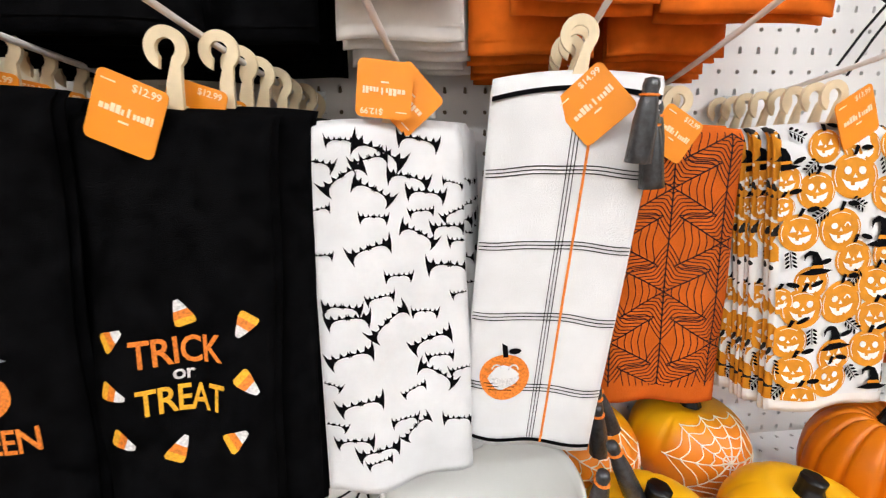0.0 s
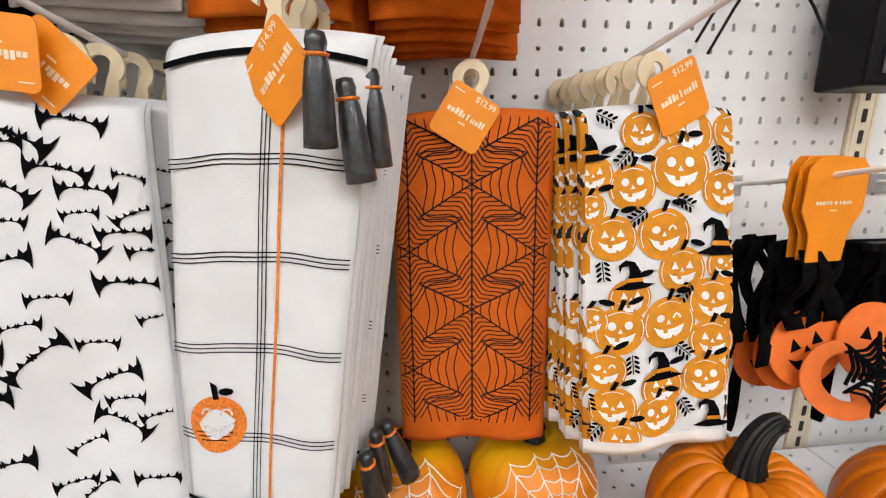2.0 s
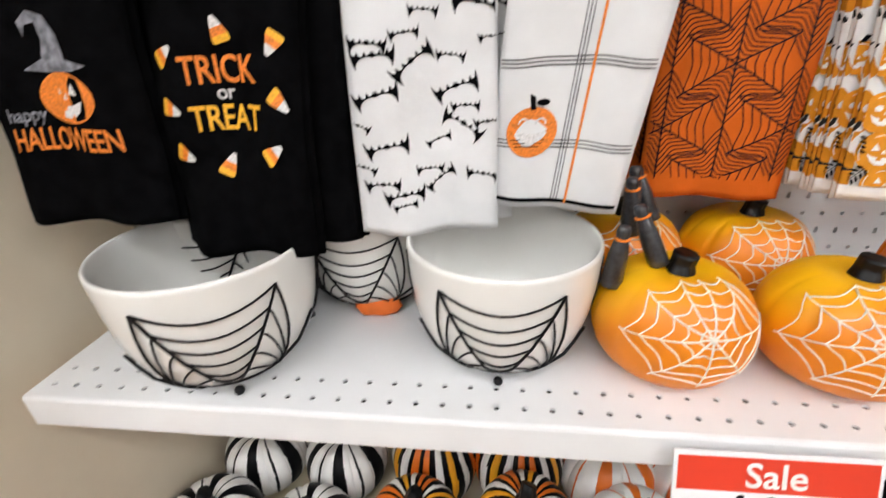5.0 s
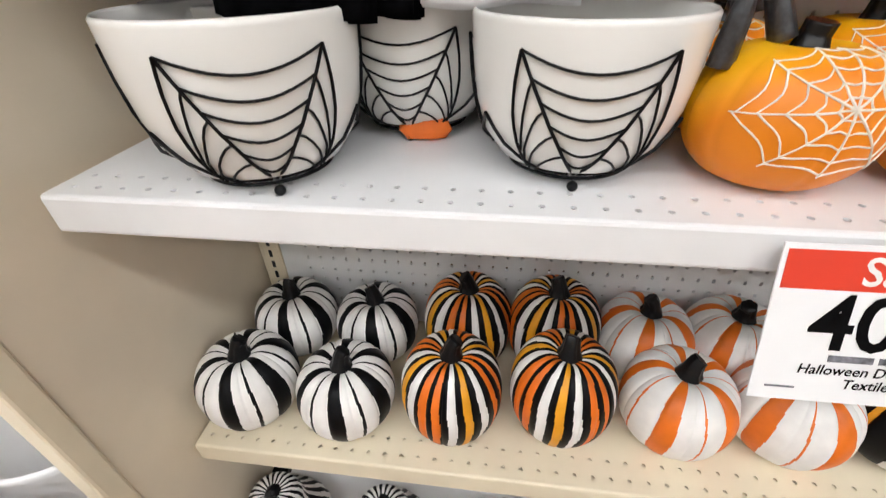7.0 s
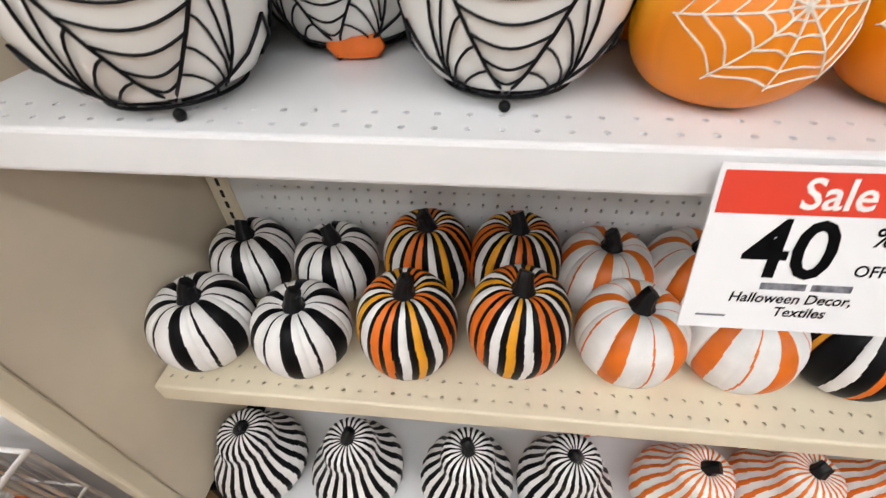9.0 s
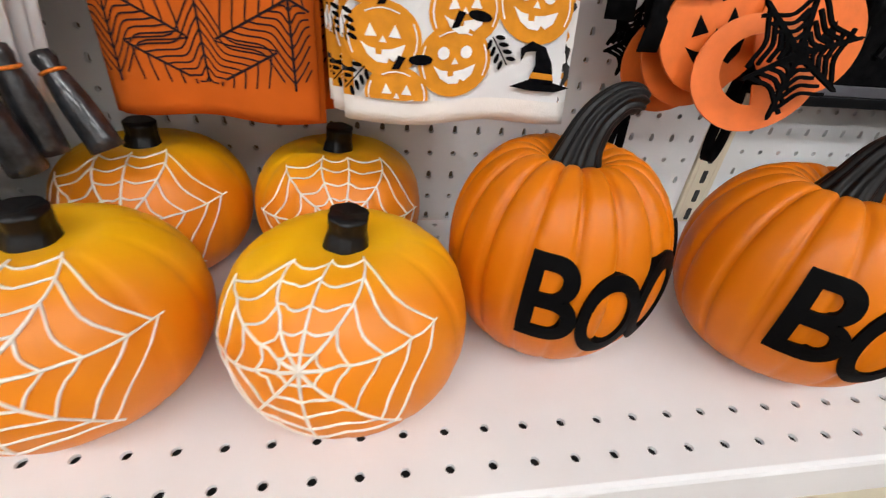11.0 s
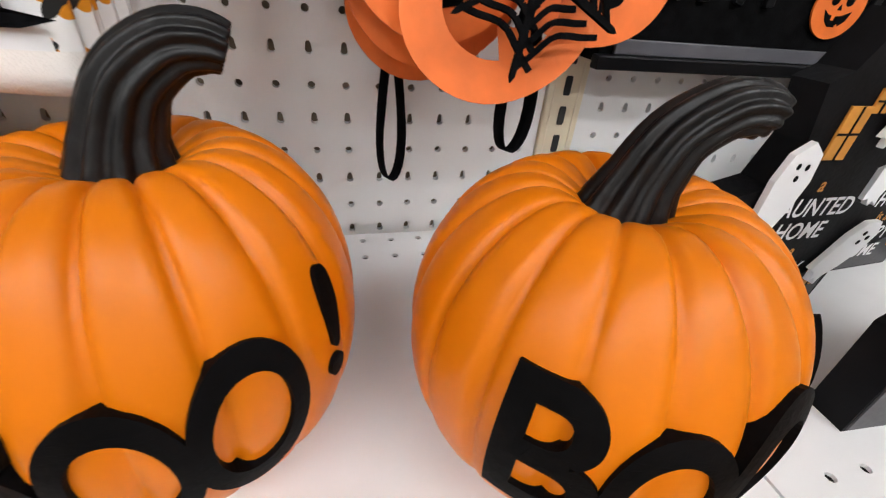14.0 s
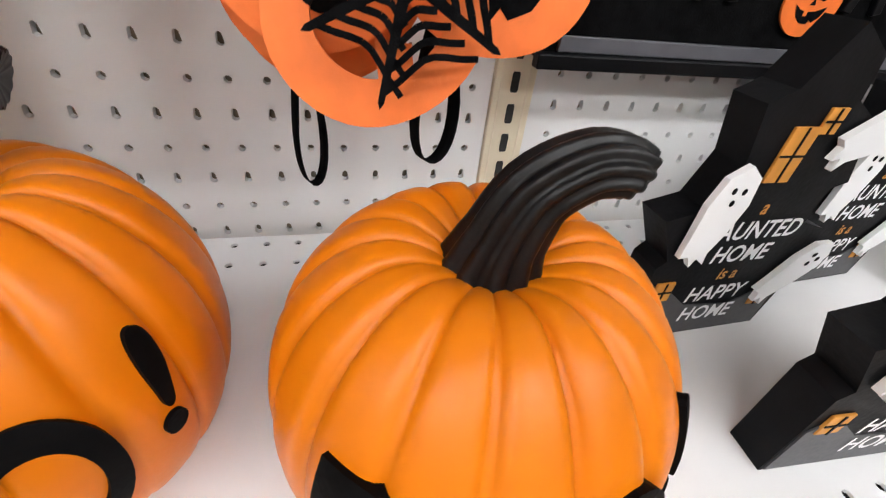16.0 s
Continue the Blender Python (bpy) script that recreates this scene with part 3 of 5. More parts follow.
for k, x, y, turn, sc in (
    ("white_black", -1.136, -0.222, 28, 1.06), ("white_black", -0.976, -0.222, 28, 1.03), ("mixed", -0.812, -0.214, 12, 1.02), ("mixed", -0.648, -0.198, 66, 1.04),
    ("white_orange", -0.482, -0.194, 12, 1.06), ("white_orange", -0.326, -0.190, 60, 1.06), ("dark", -0.170, -0.190, 15, 1.05), ("dark", -0.020, -0.190, 60, 1.03),
    ("white_black", -1.118, -0.076, 88, 1.02), ("white_black", -0.963, -0.076, 148, 1.02), ("mixed", -0.798, -0.074, 200, 1.04), ("mixed", -0.650, -0.072, 130, 1.05),
    ("white_orange", -0.500, -0.072, 170, 1.06), ("white_orange", -0.360, -0.072, 220, 1.08), ("dark", -0.195, -0.076, 80, 1.0), ("dark", -0.035, -0.076, 190, 1.0),
):
    striped_pumpkin(k, x, y - 0.006, S2, turn, sc)


def gourd_proto(colour, label):
    shape = [(0.001, 0), (0.045, 0.0), (0.066, 0.012), (0.077, 0.035), (0.078, 0.055), (0.070, 0.078), (0.056, 0.098), (0.046, 0.115), (0.0425, 0.130), (0.0425, 0.143), (0.038, 0.155), (0.028, 0.163), (0.014, 0.163), (0.004, 0.158)]
    fine = []
    for a, b in zip(shape, shape[1:]):
        fine += [(a[0] + (b[0] - a[0]) * k / 3, a[1] + (b[1] - a[1]) * k / 3) for k in range(3)]
    fine.append(shape[-1])
    g = Geo().lathe(fine, 264, lambda a, i: 1 + 0.010 * math.cos(22 * a + fine[i][1] * 6) * min(1, fine[i][0] / 0.02))
    me = g.bm_fixed("body", [STRIPE_WHITE, STRIPE_BLACK if colour == "black" else STRIPE_ORANGE], True)
    for q in me.polygons:
        a = (math.atan2(q.center.y, q.center.x) + 6 * q.center.z / 22 + 0.03 * math.sin(q.center.z * 80)) % (2 * math.pi)
        q.material_index = 1 if math.cos(22 * a) > (0.05 if colour == "black" else 0.3) else 0
    ob = thing("striped_gourd", label, "gourd", group="striped gourds on the base shelf")
    ob.scale = (1.12, 1.12, 1.12)
    part("body", me, ob)
    part("stem", stem_mesh([(0, 0, 0.154), (0, 0, 0.160), (0.003, 0, 0.170), (0.010, 0, 0.177)], [0.014, 0.011, 0.0090, 0.0085], 6, 0.2, n=24), ob, "short black stem")
    return ob


black_gourd = gourd_proto("black", "white pear-shaped gourd with many thin black stripes")
orange_gourd = gourd_proto("orange", "white pear-shaped gourd with many thin orange stripes")
for i, (x, y, turn) in enumerate(((-1.120, -0.305, 0), (-0.924, -0.305, 60), (-0.712, -0.305, 120), (-0.530, -0.300, 210))):
    if i:
        copy_thing(black_gourd, pose(x, y, S3, 0, 0, turn))
    else:
        black_gourd.location, black_gourd.rotation_euler = (x, y, S3), (0, 0, radians(turn))
for i, (x, y, turn) in enumerate(((-0.318, -0.300, -20), (-0.145, -0.290, 30), (0.02, -0.275, 80), (-0.47, -0.115, 10), (-0.28, -0.11, 40))):
    if i:
        copy_thing(orange_gourd, pose(x, y, S3, 0, 0, turn))
    else:
        orange_gourd.location, orange_gourd.rotation_euler = (x, y, S3), (0, 0, radians(turn))


# ---- bowls in wire web holders ----
BOWL = [(0.002, 0.010), (0.050, 0.010), (0.068, 0.018), (0.082, 0.038), (0.0895, 0.064), (0.0935, 0.095), (0.0955, 0.128), (0.0955, 0.1335), (0.0935, 0.1360), (0.0910, 0.1335), (0.0890, 0.110), (0.084, 0.068), (0.072, 0.036), (0.050, 0.020), (0.002, 0.018)]


def bowl_r(z):
    pts = BOWL[1:8]
    for (r0, z0), (r1, z1) in zip(pts, pts[1:]):
        if z <= z1:
            return r0 + (r1 - r0) * max(0.0, (z - z0) / (z1 - z0))
    return pts[-1][0]


def web_bowl(x, y, turn, scale=1.0):
    ob = thing("serving_bowl", "white stoneware bowl seated in a black wire spider web holder", "bowl", pose(x, y, S1, 0, 0, turn), group="bowls on the shelf")
    ob.scale = (scale, scale, scale)
    fine = []
    for a, b in zip(BOWL, BOWL[1:]):
        fine += [(a[0] + (b[0] - a[0]) * k / 2, a[1] + (b[1] - a[1]) * k / 2) for k in range(2)]
    fine.append(BOWL[-1])
    part("bowl", Geo().lathe(fine, 96, lambda a, i: 1 + 0.0035 * math.sin(fine[i][1] * 420) * (0.012 < fine[i][1] < 0.128 and i < 15)).bm_fixed("bowl", CERAMIC, True), ob)

    def at(deg, z, lift=0.0026):
        a = math.radians(deg)
        r = bowl_r(max(z, 0.010)) + lift
        return (r * math.cos(a), r * math.sin(a), z)

    holder = part("wire_holder", None, ob, "black wire web holder")
    part("base_ring", Geo().tube([(0.057 * math.cos(t * math.pi / 24), 0.057 * math.sin(t * math.pi / 24), 0.0082) for t in range(48)], 0.0016, 6, True).mesh("base_ring", WIRE_BLACK, True), holder)
    for k in range(3):
        c = -90 + 120 * k
        g = Geo()
        for sgn in (-1, 1):
            g.tube([at(c + sgn * 33 * (i / 8) ** 0.9, 0.012 + 0.104 * i / 8) for i in range(9)], 0.0014, 6)
            g.tube([at(c + sgn * (33 + 4 * math.sin(i / 8 * 3)), 0.116 - 0.096 * i / 8) for i in range(9)], 0.0013, 6)
            g.tube([at(c + sgn * (4 + 56 * i / 8), 0.010 + 0.05 * (i / 8) ** 2) for i in range(9)], 0.0015, 6)
            for f in (0.25, 0.42, 0.6, 0.8):
                a0, z0 = 33 * f ** 0.9, 0.012 + 0.104 * f
                g.tube([at(c + sgn * (a0 + (34 - a0) * i / 5 * 1.0), z0 - (0.018 + 0.05 * f) * (i / 5) ** 1.5 if z0 > 0.03 else z0) for i in range(6)], 0.0011, 5)
        for f in (0.2, 0.34, 0.5, 0.66, 0.82, 1.0):
            a0, z0 = 33 * f ** 0.9, 0.012 + 0.104 * f
            g.tube([at(c - a0 + 2 * a0 * i / 10, z0 - 0.013 * math.sin(math.pi * i / 10) * (0.4 + 0.6 * f)) for i in range(11)], 0.0011, 5)
        part("web_panel", g.mesh("web_panel", WIRE_BLACK, True), holder)
        a = math.radians(c)
        bm = bmesh.new()
        bmesh.ops.create_uvsphere(bm, u_segments=14, v_segments=9, radius=0.0048)
        me = bpy.data.meshes.new("ball_foot")
        bm.to_mesh(me)
        bm.free()
        me.materials.append(WIRE_BLACK)
        me.shade_smooth()
        part("ball_foot", me, holder, m=pose(0.066 * math.cos(a), 0.066 * math.sin(a), 0.0048))
    return ob


web_bowl(-0.696, -0.208, -2)
web_bowl(-0.986, -0.244, 30, 1.04)
web_bowl(-0.862, -0.098, 0)
web_bowl(-1.072, -0.094, 15)

# orange sachet at the bowl behind
g = Geo().lathe([(0.001, 0), (0.016, 0.001), (0.021, 0.008), (0.018, 0.018), (0.009, 0.024), (0.001, 0.022)], 20, lambda a, i: 1 + 0.12 * math.sin(5 * a + i))
thing("candy_bag", "small crumpled orange bag leaning on a bowl", "bag", pose(-0.846, -0.162, S1 + 0.001, -12, 0, 4) @ Matrix.Diagonal((1.35, 0.5, 1.35, 1)), data=g.bm_fixed("candy_bag", FELT_ORANGE, True))


# ---- sale card on the shelf edge ----
def sheet_text(parent, name, lines, material, y=-0.0012):
    """Flat letters standing in the x-z plane of a card."""
    for body, size, x, z, shear in lines:
        v, f = text_geo(body, size, 0.0, shear)
        part(name, mesh(name, [(x + p[0], y, z + p[1]) for p in v], f, material), parent)


card = thing("sale_sign", "white sale card with red header clipped to shelf edge", "sign", pose(-0.472, -0.3320, S1 - 0.004, -19, 0, 0.5))
part("card", Geo().box(-0.081, 0.081, -0.0008, 0.0008, -0.130, 0.0, 0.0003).bm_fixed("card", PAPER), card)
part("red_header", Geo().box(-0.0775, 0.0775, -0.0013, -0.0009, -0.0350, -0.0045).bm_fixed("red_header", SALE_RED), card, "red printed header band")
sheet_text(card, "lettering", [("Sale", 0.031, 0.0, -0.0300, 0)], PRINT_WHITE, -0.0017)
sheet_text(card, "lettering", [("40", 0.064, -0.018, -0.083, 0), ("%", 0.020, 0.040, -0.056, 0), ("OFF", 0.013, 0.041, -0.080, 0)], LETTER_BLACK)
sheet_text(card, "lettering", [("Halloween Decor,", 0.0118, -0.006, -0.1050, 0.15), ("Textiles", 0.0118, 0.004, -0.1165, 0.15)], LETTER_BLACK)
g = Geo()
for x0, x1, z in ((-0.030, 0.002, -0.0938), (0.006, 0.034, -0.0938)):
    g.box(x0, x1, -0.0014, -0.0009, z, z + 0.0055)
g.box(-0.070, -0.048, -0.0014, -0.0009, -0.119, -0.1175)
part("print_line", g.mesh("print_line", PRINT_GREY), card)
part("holder_clip", Geo().box(-0.03, 0.03, 0.0012, 0.0060, -0.034, -0.010, 0.0006).bm_fixed("holder_clip", HOOK), card, "plastic shelf clip")


# ---- hanging towels ----
class Cloth:
    """The front face of a folded, hanging towel: (across, down) metres to a local place."""

    def __init__(self, w, h, lean, bulge=0.005, wave=0.003, phase=0.0, flare=0.04, sag=0.004, shear=0.0):
        self.w, self.h, self.lean, self.bulge, self.wave, self.phase, self.flare, self.sag, self.shear = w, h, lean, bulge, wave, phase, flare, sag, shear
        self.hem = 0.001

    def at(self, u, d, lift=0.0):
        v = min(max(d / self.h, 0), 1.02)
        s = u / (self.w / 2)
        x = u * (1 + self.flare * v) + self.shear * d
        y = -self.lean * v ** 0.8 - self.bulge * (1 - s * s) * (0.5 + 0.5 * v) + self.wave * v * math.sin(5.2 * s + self.phase) + 0.4 * self.wave * math.sin(11 * v + 3 * s + self.phase)
        y += 0.007 * max(0, 1 - d / 0.012) ** 2
        z = -d - self.sag * (s * s) * (1 - v) + 0.0015 * math.sin(4 * s + self.phase) * v
        return (x, y - lift, z)

    def mesh(self, name, material, thick, hem=None):
        nu, nv = 22, 44
        v, f = [], []
        for side in (0, 1):
            for j in range(nv + 1):
                for i in range(nu + 1):
                    u = (i / nu - 0.5) * self.w
                    e = (1 - abs(2 * i / nu - 1) ** 6) ** 0.5 * (1 - abs(2 * j / nv - 1) ** 14) ** 0.5
                    p = self.at(u, self.h * j / nv)
                    v.append((p[0], p[1] + thick / 2 + (side - 0.5) * thick * max(e, 0.25), p[2]))
        n = (nu + 1) * (nv + 1)
        for j in range(nv):
            for i in range(nu):
                a = j * (nu + 1) + i
                f.append((a, a + nu + 1, a + nu + 2, a + 1))
                f.append((n + a, n + a + 1, n + a + nu + 2, n + a + nu + 1))
        for j in range(nv):
            a, b = j * (nu + 1), j * (nu + 1) + nu
            f += [(a, n + a, n + a + nu + 1, a + nu + 1), (b, b + nu + 1, n + b + nu + 1, n + b)]
        for i in range(nu):
            a, b = i, nv * (nu + 1) + i
            f += [(a, a + 1, n + a + 1, n + a), (b, n + b, n + b + 1, b + 1)]
        g = Geo().add(v, f)
        mats = [material] + ([hem[1]] if hem else [])
        me = g.bm_fixed(name, mats, True)
        if hem:
            for q in me.polygons:
                if q.center.z < -self.h + hem[0]:
                    q.material_index = 1
        return me

    def decal(self, name, polys, material, lift=0.0006):
        """Flat printed shapes laid on the cloth; edges are cut fine enough to follow it."""
        v, f = [], []
        hw = self.w / 2 - 0.0012
        for p in polys:
            q = []
            for i in range(len(p)):
                (x0, y0), (x1, y1) = p[i], p[(i + 1) % len(p)]
                k = max(1, int(math.hypot(x1 - x0, y1 - y0) / 0.012))
                q += [(x0 + (x1 - x0) * t / k, y0 + (y1 - y0) * t / k) for t in range(k)]
            if all(abs(x) >= hw for x, _ in q) or all(y >= self.h or y <= 0 for _, y in q):
                continue
            q = [(min(max(x, -hw), hw), min(max(y, 0.0005), self.h - self.hem)) for x, y in q]
            b = len(v)
            v += [self.at(x, y, lift) for x, y in q]
            f.append(tuple(range(b, b + len(q))))
        me = mesh(name, v, f, material)
        if len(polys) > 1:
            bm = bmesh.new()
            bm.from_mesh(me)
            bmesh.ops.remove_doubles(bm, verts=bm.verts[:], dist=0.00012)
            bm.to_mesh(me)
            bm.free()
        return me

    def letters(self, name, body, size, x, d, material, spacing=1.0, lift=0.0007, wide=1.0):
        v, f = text_geo(body, size, 0.0, 0.0, spacing)
        return mesh(name, [self.at(x + p[0] * wide, d - p[1], lift) for p in v], f, material)


def ring_pts(x, z, r, a0, a1, n=18):
    return [(x + r * math.cos(math.radians(a0 + (a1 - a0) * i / n)), 0, z + r * math.sin(math.radians(a0 + (a1 - a0) * i / n))) for i in range(n + 1)]


def hanger_mesh(drop):
    """A flat cream plastic hook: open loop over the rod, shank down to a cross bar."""
    g = Geo()
    out = [(x, z) for x, _, z in ring_pts(0, 0.004, 0.0155, 245, -50, 20)] + [(0.009, -0.02), (0.008, -drop), (-0.006, -drop), (-0.002, -0.02)] + [(x, z) for x, _, z in ring_pts(0, 0.004, 0.0072, -55, 225, 20)]
    g.prism(out, -0.0017, 0.0017)
    g.box(-0.03, 0.03, -0.0025, 0.0025, -drop - 0.004, -drop + 0.003, 0.0008)
    return g.bm_fixed("hanger", HANGER)


HANGERS = {d: hanger_mesh(d) for d in (0.035, 0.05)}


def tag_on(parent, x, y, z, roll, yaw=0.0, size=0.052, price="$12.99", flip=False, pitch=0.0):
    """A square orange swing tag with rounded corners, price and plain bars for the maker's line."""
    s = size / 2
    c = 0.005
    poly = []
    for cx, cz, a0 in ((s - c, s - c, 0), (-s + c, s - c, 90), (-s + c, -s + c, 180), (s - c, -s + c, 270)):
        poly += [(cx + c * math.cos(math.radians(a0 + k * 22.5)), cz + c * math.sin(math.radians(a0 + k * 22.5))) for k in range(5)]
    tag = part("price_tag", Geo().prism(poly, -0.0004, 0.0004).bm_fixed("price_tag", TAG), parent, "orange square price tag", pose(x, y, z, pitch, roll + (180 if flip else 0), yaw))
    v, f = text_geo(price, size * 0.15)
    part("price", mesh("price", [(p[0] + s * 0.42, -0.0009, p[1] + s * 0.68) for p in v], f, TAG_EDGE), tag)
    g = Geo()
    rnd = random.Random(5)
    x0 = -s * 0.74
    for k in range(11):
        w = s * rnd.choice((0.07, 0.10, 0.12))
        hgt = s * rnd.choice((0.16, 0.16, 0.24))
        g.box(x0, x0 + w, -0.0009, -0.0005, -s * 0.06, -s * 0.06 + hgt)
        x0 += w + s * (0.035 if k not in (4, 5) else 0.10)
    g.box(-s * 0.14, s * 0.14, -0.0009, -0.0005, -s * 0.28, -s * 0.22)
    g.box(-s * 0.85, -s * 0.45, -0.0009, -0.0005, s * 0.72, s * 0.76)
    part("print_line", g.mesh("print_line", TAG_EDGE), tag)
    return tag


def towel(name, label, x, y, z, cloth, material, thick, yaw=0.0, roll=0.0, hem=None, group="", drop=0.035, hang_x=0.0, layers=2):
    ob = thing(name, label, "towel", pose(x, y, z, 0, roll, yaw), group=group)
    part("cloth", cloth.mesh("cloth", material, thick, hem), ob)
    if layers > 1:
        back = Cloth(cloth.w * 1.01, cloth.h + 0.004, cloth.lean, cloth.bulge, cloth.wave, cloth.phase + 0.3, cloth.flare, cloth.sag, cloth.shear)
        part("back_fold", back.mesh("back_fold", material, thick * 0.8, hem), ob, m=pose(0.002, thick * 0.9, 0.0015))
    part("hanger", HANGERS[drop], ob, "cream plastic hanger hook", pose(hang_x, thick * 0.8, drop - 0.012))
    return ob


# printed shapes ---------------------------------------------------------------
BAT_HALF = ((0.0, -0.08), (0.05, -0.22), (0.10, -0.10), (0.26, -0.03), (0.38, -0.22), (0.46, -0.02), (0.62, -0.02), (0.74, -0.24), (0.82, -0.05), (0.95, -0.12), (1.10, -0.42), (1.07, -0.05), (1.0, 0.24), (0.88, 0.56), (0.85, 0.34), (0.74, 0.16), (0.55, 0.05), (0.30, 0.01), (0.10, 0.02), (0.05, 0.10), (0.0, 0.02))


def bat(cx, cy, s, tilt):
    pts = [(x, y * 1.05) for x, y in BAT_HALF] + [(-x, y * 1.05) for x, y in reversed(BAT_HALF[1:-1])]
    c, n = math.cos(tilt), math.sin(tilt)
    return [(cx + s * (x * c - y * n), cy + s * (x * n + y * c)) for x, y in pts]


# bats as (across, down, half span, tilt): percent of the cloth, percent of its width, degrees
BATS_ABOVE = (
    (20, 5, 10, 5), (44, 8, 19, 25), (70, 5, 15, 8), (5, 10, 12, 15), (37, 10, 13, -12), (20, 14, 16, -30), (39, 18, 15, 30),
    (62, 15, 15, 12), (73, 19, 14, 5), (92, 16, 8, 10), (38, 25, 10, 5), (69, 24, 9, -5), (92, 24, 11, -25), (67, 30, 14, 28),
    (87, 28, 13, -3), (34, 33, 15, -15), (97, 32, 11, 0), (87, 39, 17, 4), (52, 41, 10, 5), (39, 46, 10, -5), (96, 47, 9, -8),
)
BATS_BELOW = (
    (15, 48, 13, 5), (18, 51, 15, -5), (43, 53, 16, -35), (69, 52, 10, 5), (18, 61, 16, -15), (72, 60, 16, -20), (78, 65, 10, -5),
    (76, 70, 15, 30), (93, 69, 10, -10), (23, 75, 16, -12), (59, 74, 9, -18), (52, 82, 10, 3), (18, 86, 13, -5), (33, 89, 15, -8),
    (59, 85, 12, -35), (89, 84, 12, 8), (33, 92, 9, -12), (4, 34, 8, 0), (4, 22, 8, -10), (4, 69, 9, 20), (5, 81, 10, 15),
)


def bat_print(cl):
    return [bat((u / 100 - 0.5) * cl.w, v / 100 * cl.h * 0.985, r / 100 * cl.w * 0.92, math.radians(a)) for u, v, r, a in BATS_ABOVE + BATS_BELOW]


def face(cx, cy, s, style):
    """White cut-out face: two eyes, a nose and a toothed grin."""
    out = []
    if style == 0:
        out += [[(cx - 0.50 * s, cy - 0.02 * s), (cx - 0.34 * s, cy - 0.36 * s), (cx - 0.16 * s, cy - 0.04 * s)], [(cx + 0.16 * s, cy - 0.04 * s), (cx + 0.34 * s, cy - 0.36 * s), (cx + 0.50 * s, cy - 0.02 * s)]]
    elif style == 1:
        out += [circle(cx - 0.33 * s, cy - 0.2 * s, 0.17 * s, n=12), circle(cx + 0.33 * s, cy - 0.2 * s, 0.17 * s, n=12)]
    else:
        out += [circle(cx - 0.33 * s, cy - 0.16 * s, 0.17 * s, 0.14 * s, 12)]
        out += stroke([(cx + (0.18 + 0.06 * k) * s, cy - (0.12 + 0.16 * math.sin(math.pi * k / 5)) * s) for k in range(6)], 0.07 * s)
    out.append([(cx - 0.10 * s, cy + 0.10 * s), (cx, cy - 0.08 * s), (cx + 0.10 * s, cy + 0.10 * s)])
    out.append([(cx - 0.62 * s, cy + 0.12 * s), (cx - 0.40 * s, cy + 0.24 * s), (cx - 0.22 * s, cy + 0.27 * s), (cx - 0.20 * s, cy + 0.42 * s), (cx - 0.04 * s, cy + 0.42 * s), (cx - 0.03 * s, cy + 0.29 * s),
                (cx + 0.24 * s, cy + 0.26 * s), (cx + 0.62 * s, cy + 0.12 * s), (cx + 0.50 * s, cy + 0.42 * s), (cx + 0.28 * s, cy + 0.58 * s), (cx + 0.16 * s, cy + 0.50 * s), (cx + 0.10 * s, cy + 0.63 * s), (cx - 0.18 * s, cy + 0.62 * s), (cx - 0.42 * s, cy + 0.46 * s)])
    return out


def hat(cx, cy, s):
    black = [[(cx - 1.1 * s, cy + 0.28 * s), (cx - 0.5 * s, cy + 0.02 * s), (cx + 0.5 * s, cy + 0.02 * s), (cx + 1.15 * s, cy + 0.16 * s), (cx + 0.6 * s, cy + 0.32 * s), (cx - 0.3 * s, cy + 0.36 * s)],
             [(cx - 0.46 * s, cy + 0.05 * s), (cx - 0.26 * s, cy - 0.50 * s), (cx - 0.30 * s, cy - 0.92 * s), (cx - 0.62 * s, cy - 0.86 * s), (cx - 0.78 * s, cy - 0.55 * s), (cx - 0.82 * s, cy - 0.95 * s), (cx - 0.45 * s, cy - 1.22 * s), (cx + 0.05 * s, cy - 1.08 * s), (cx + 0.34 * s, cy - 0.6 * s), (cx + 0.48 * s, cy + 0.05 * s)]]
    band = [(cx - 0.44 * s, cy - 0.06 * s), (cx - 0.36 * s, cy - 0.26 * s), (cx + 0.40 * s, cy - 0.26 * s), (cx + 0.46 * s, cy - 0.06 * s)]
    return black, band


def sprig(cx, cy, s, a):
    out = []
    ca, sa = math.cos(a), math.sin(a)
    out += stroke([(cx - s * ca, cy - s * sa), (cx + s * ca, cy + s * sa)], 0.1 * s)
    for k in (-0.7, -0.2, 0.3, 0.8):
        for sg in (-1, 1):
            px, py = cx + s * k * ca - sg * 0.42 * s * sa, cy + s * k * sa + sg * 0.42 * s * ca
            out.append([(px + x * ca - y * sa, py + x * sa + y * ca) for x, y in [(q[0] * 0.6 - sg * q[1] * 0.8, sg * q[0] * 0.8 + q[1] * 0.6) for q in circle(0, 0, 0.36 * s, 0.15 * s, 8)]])
    return out


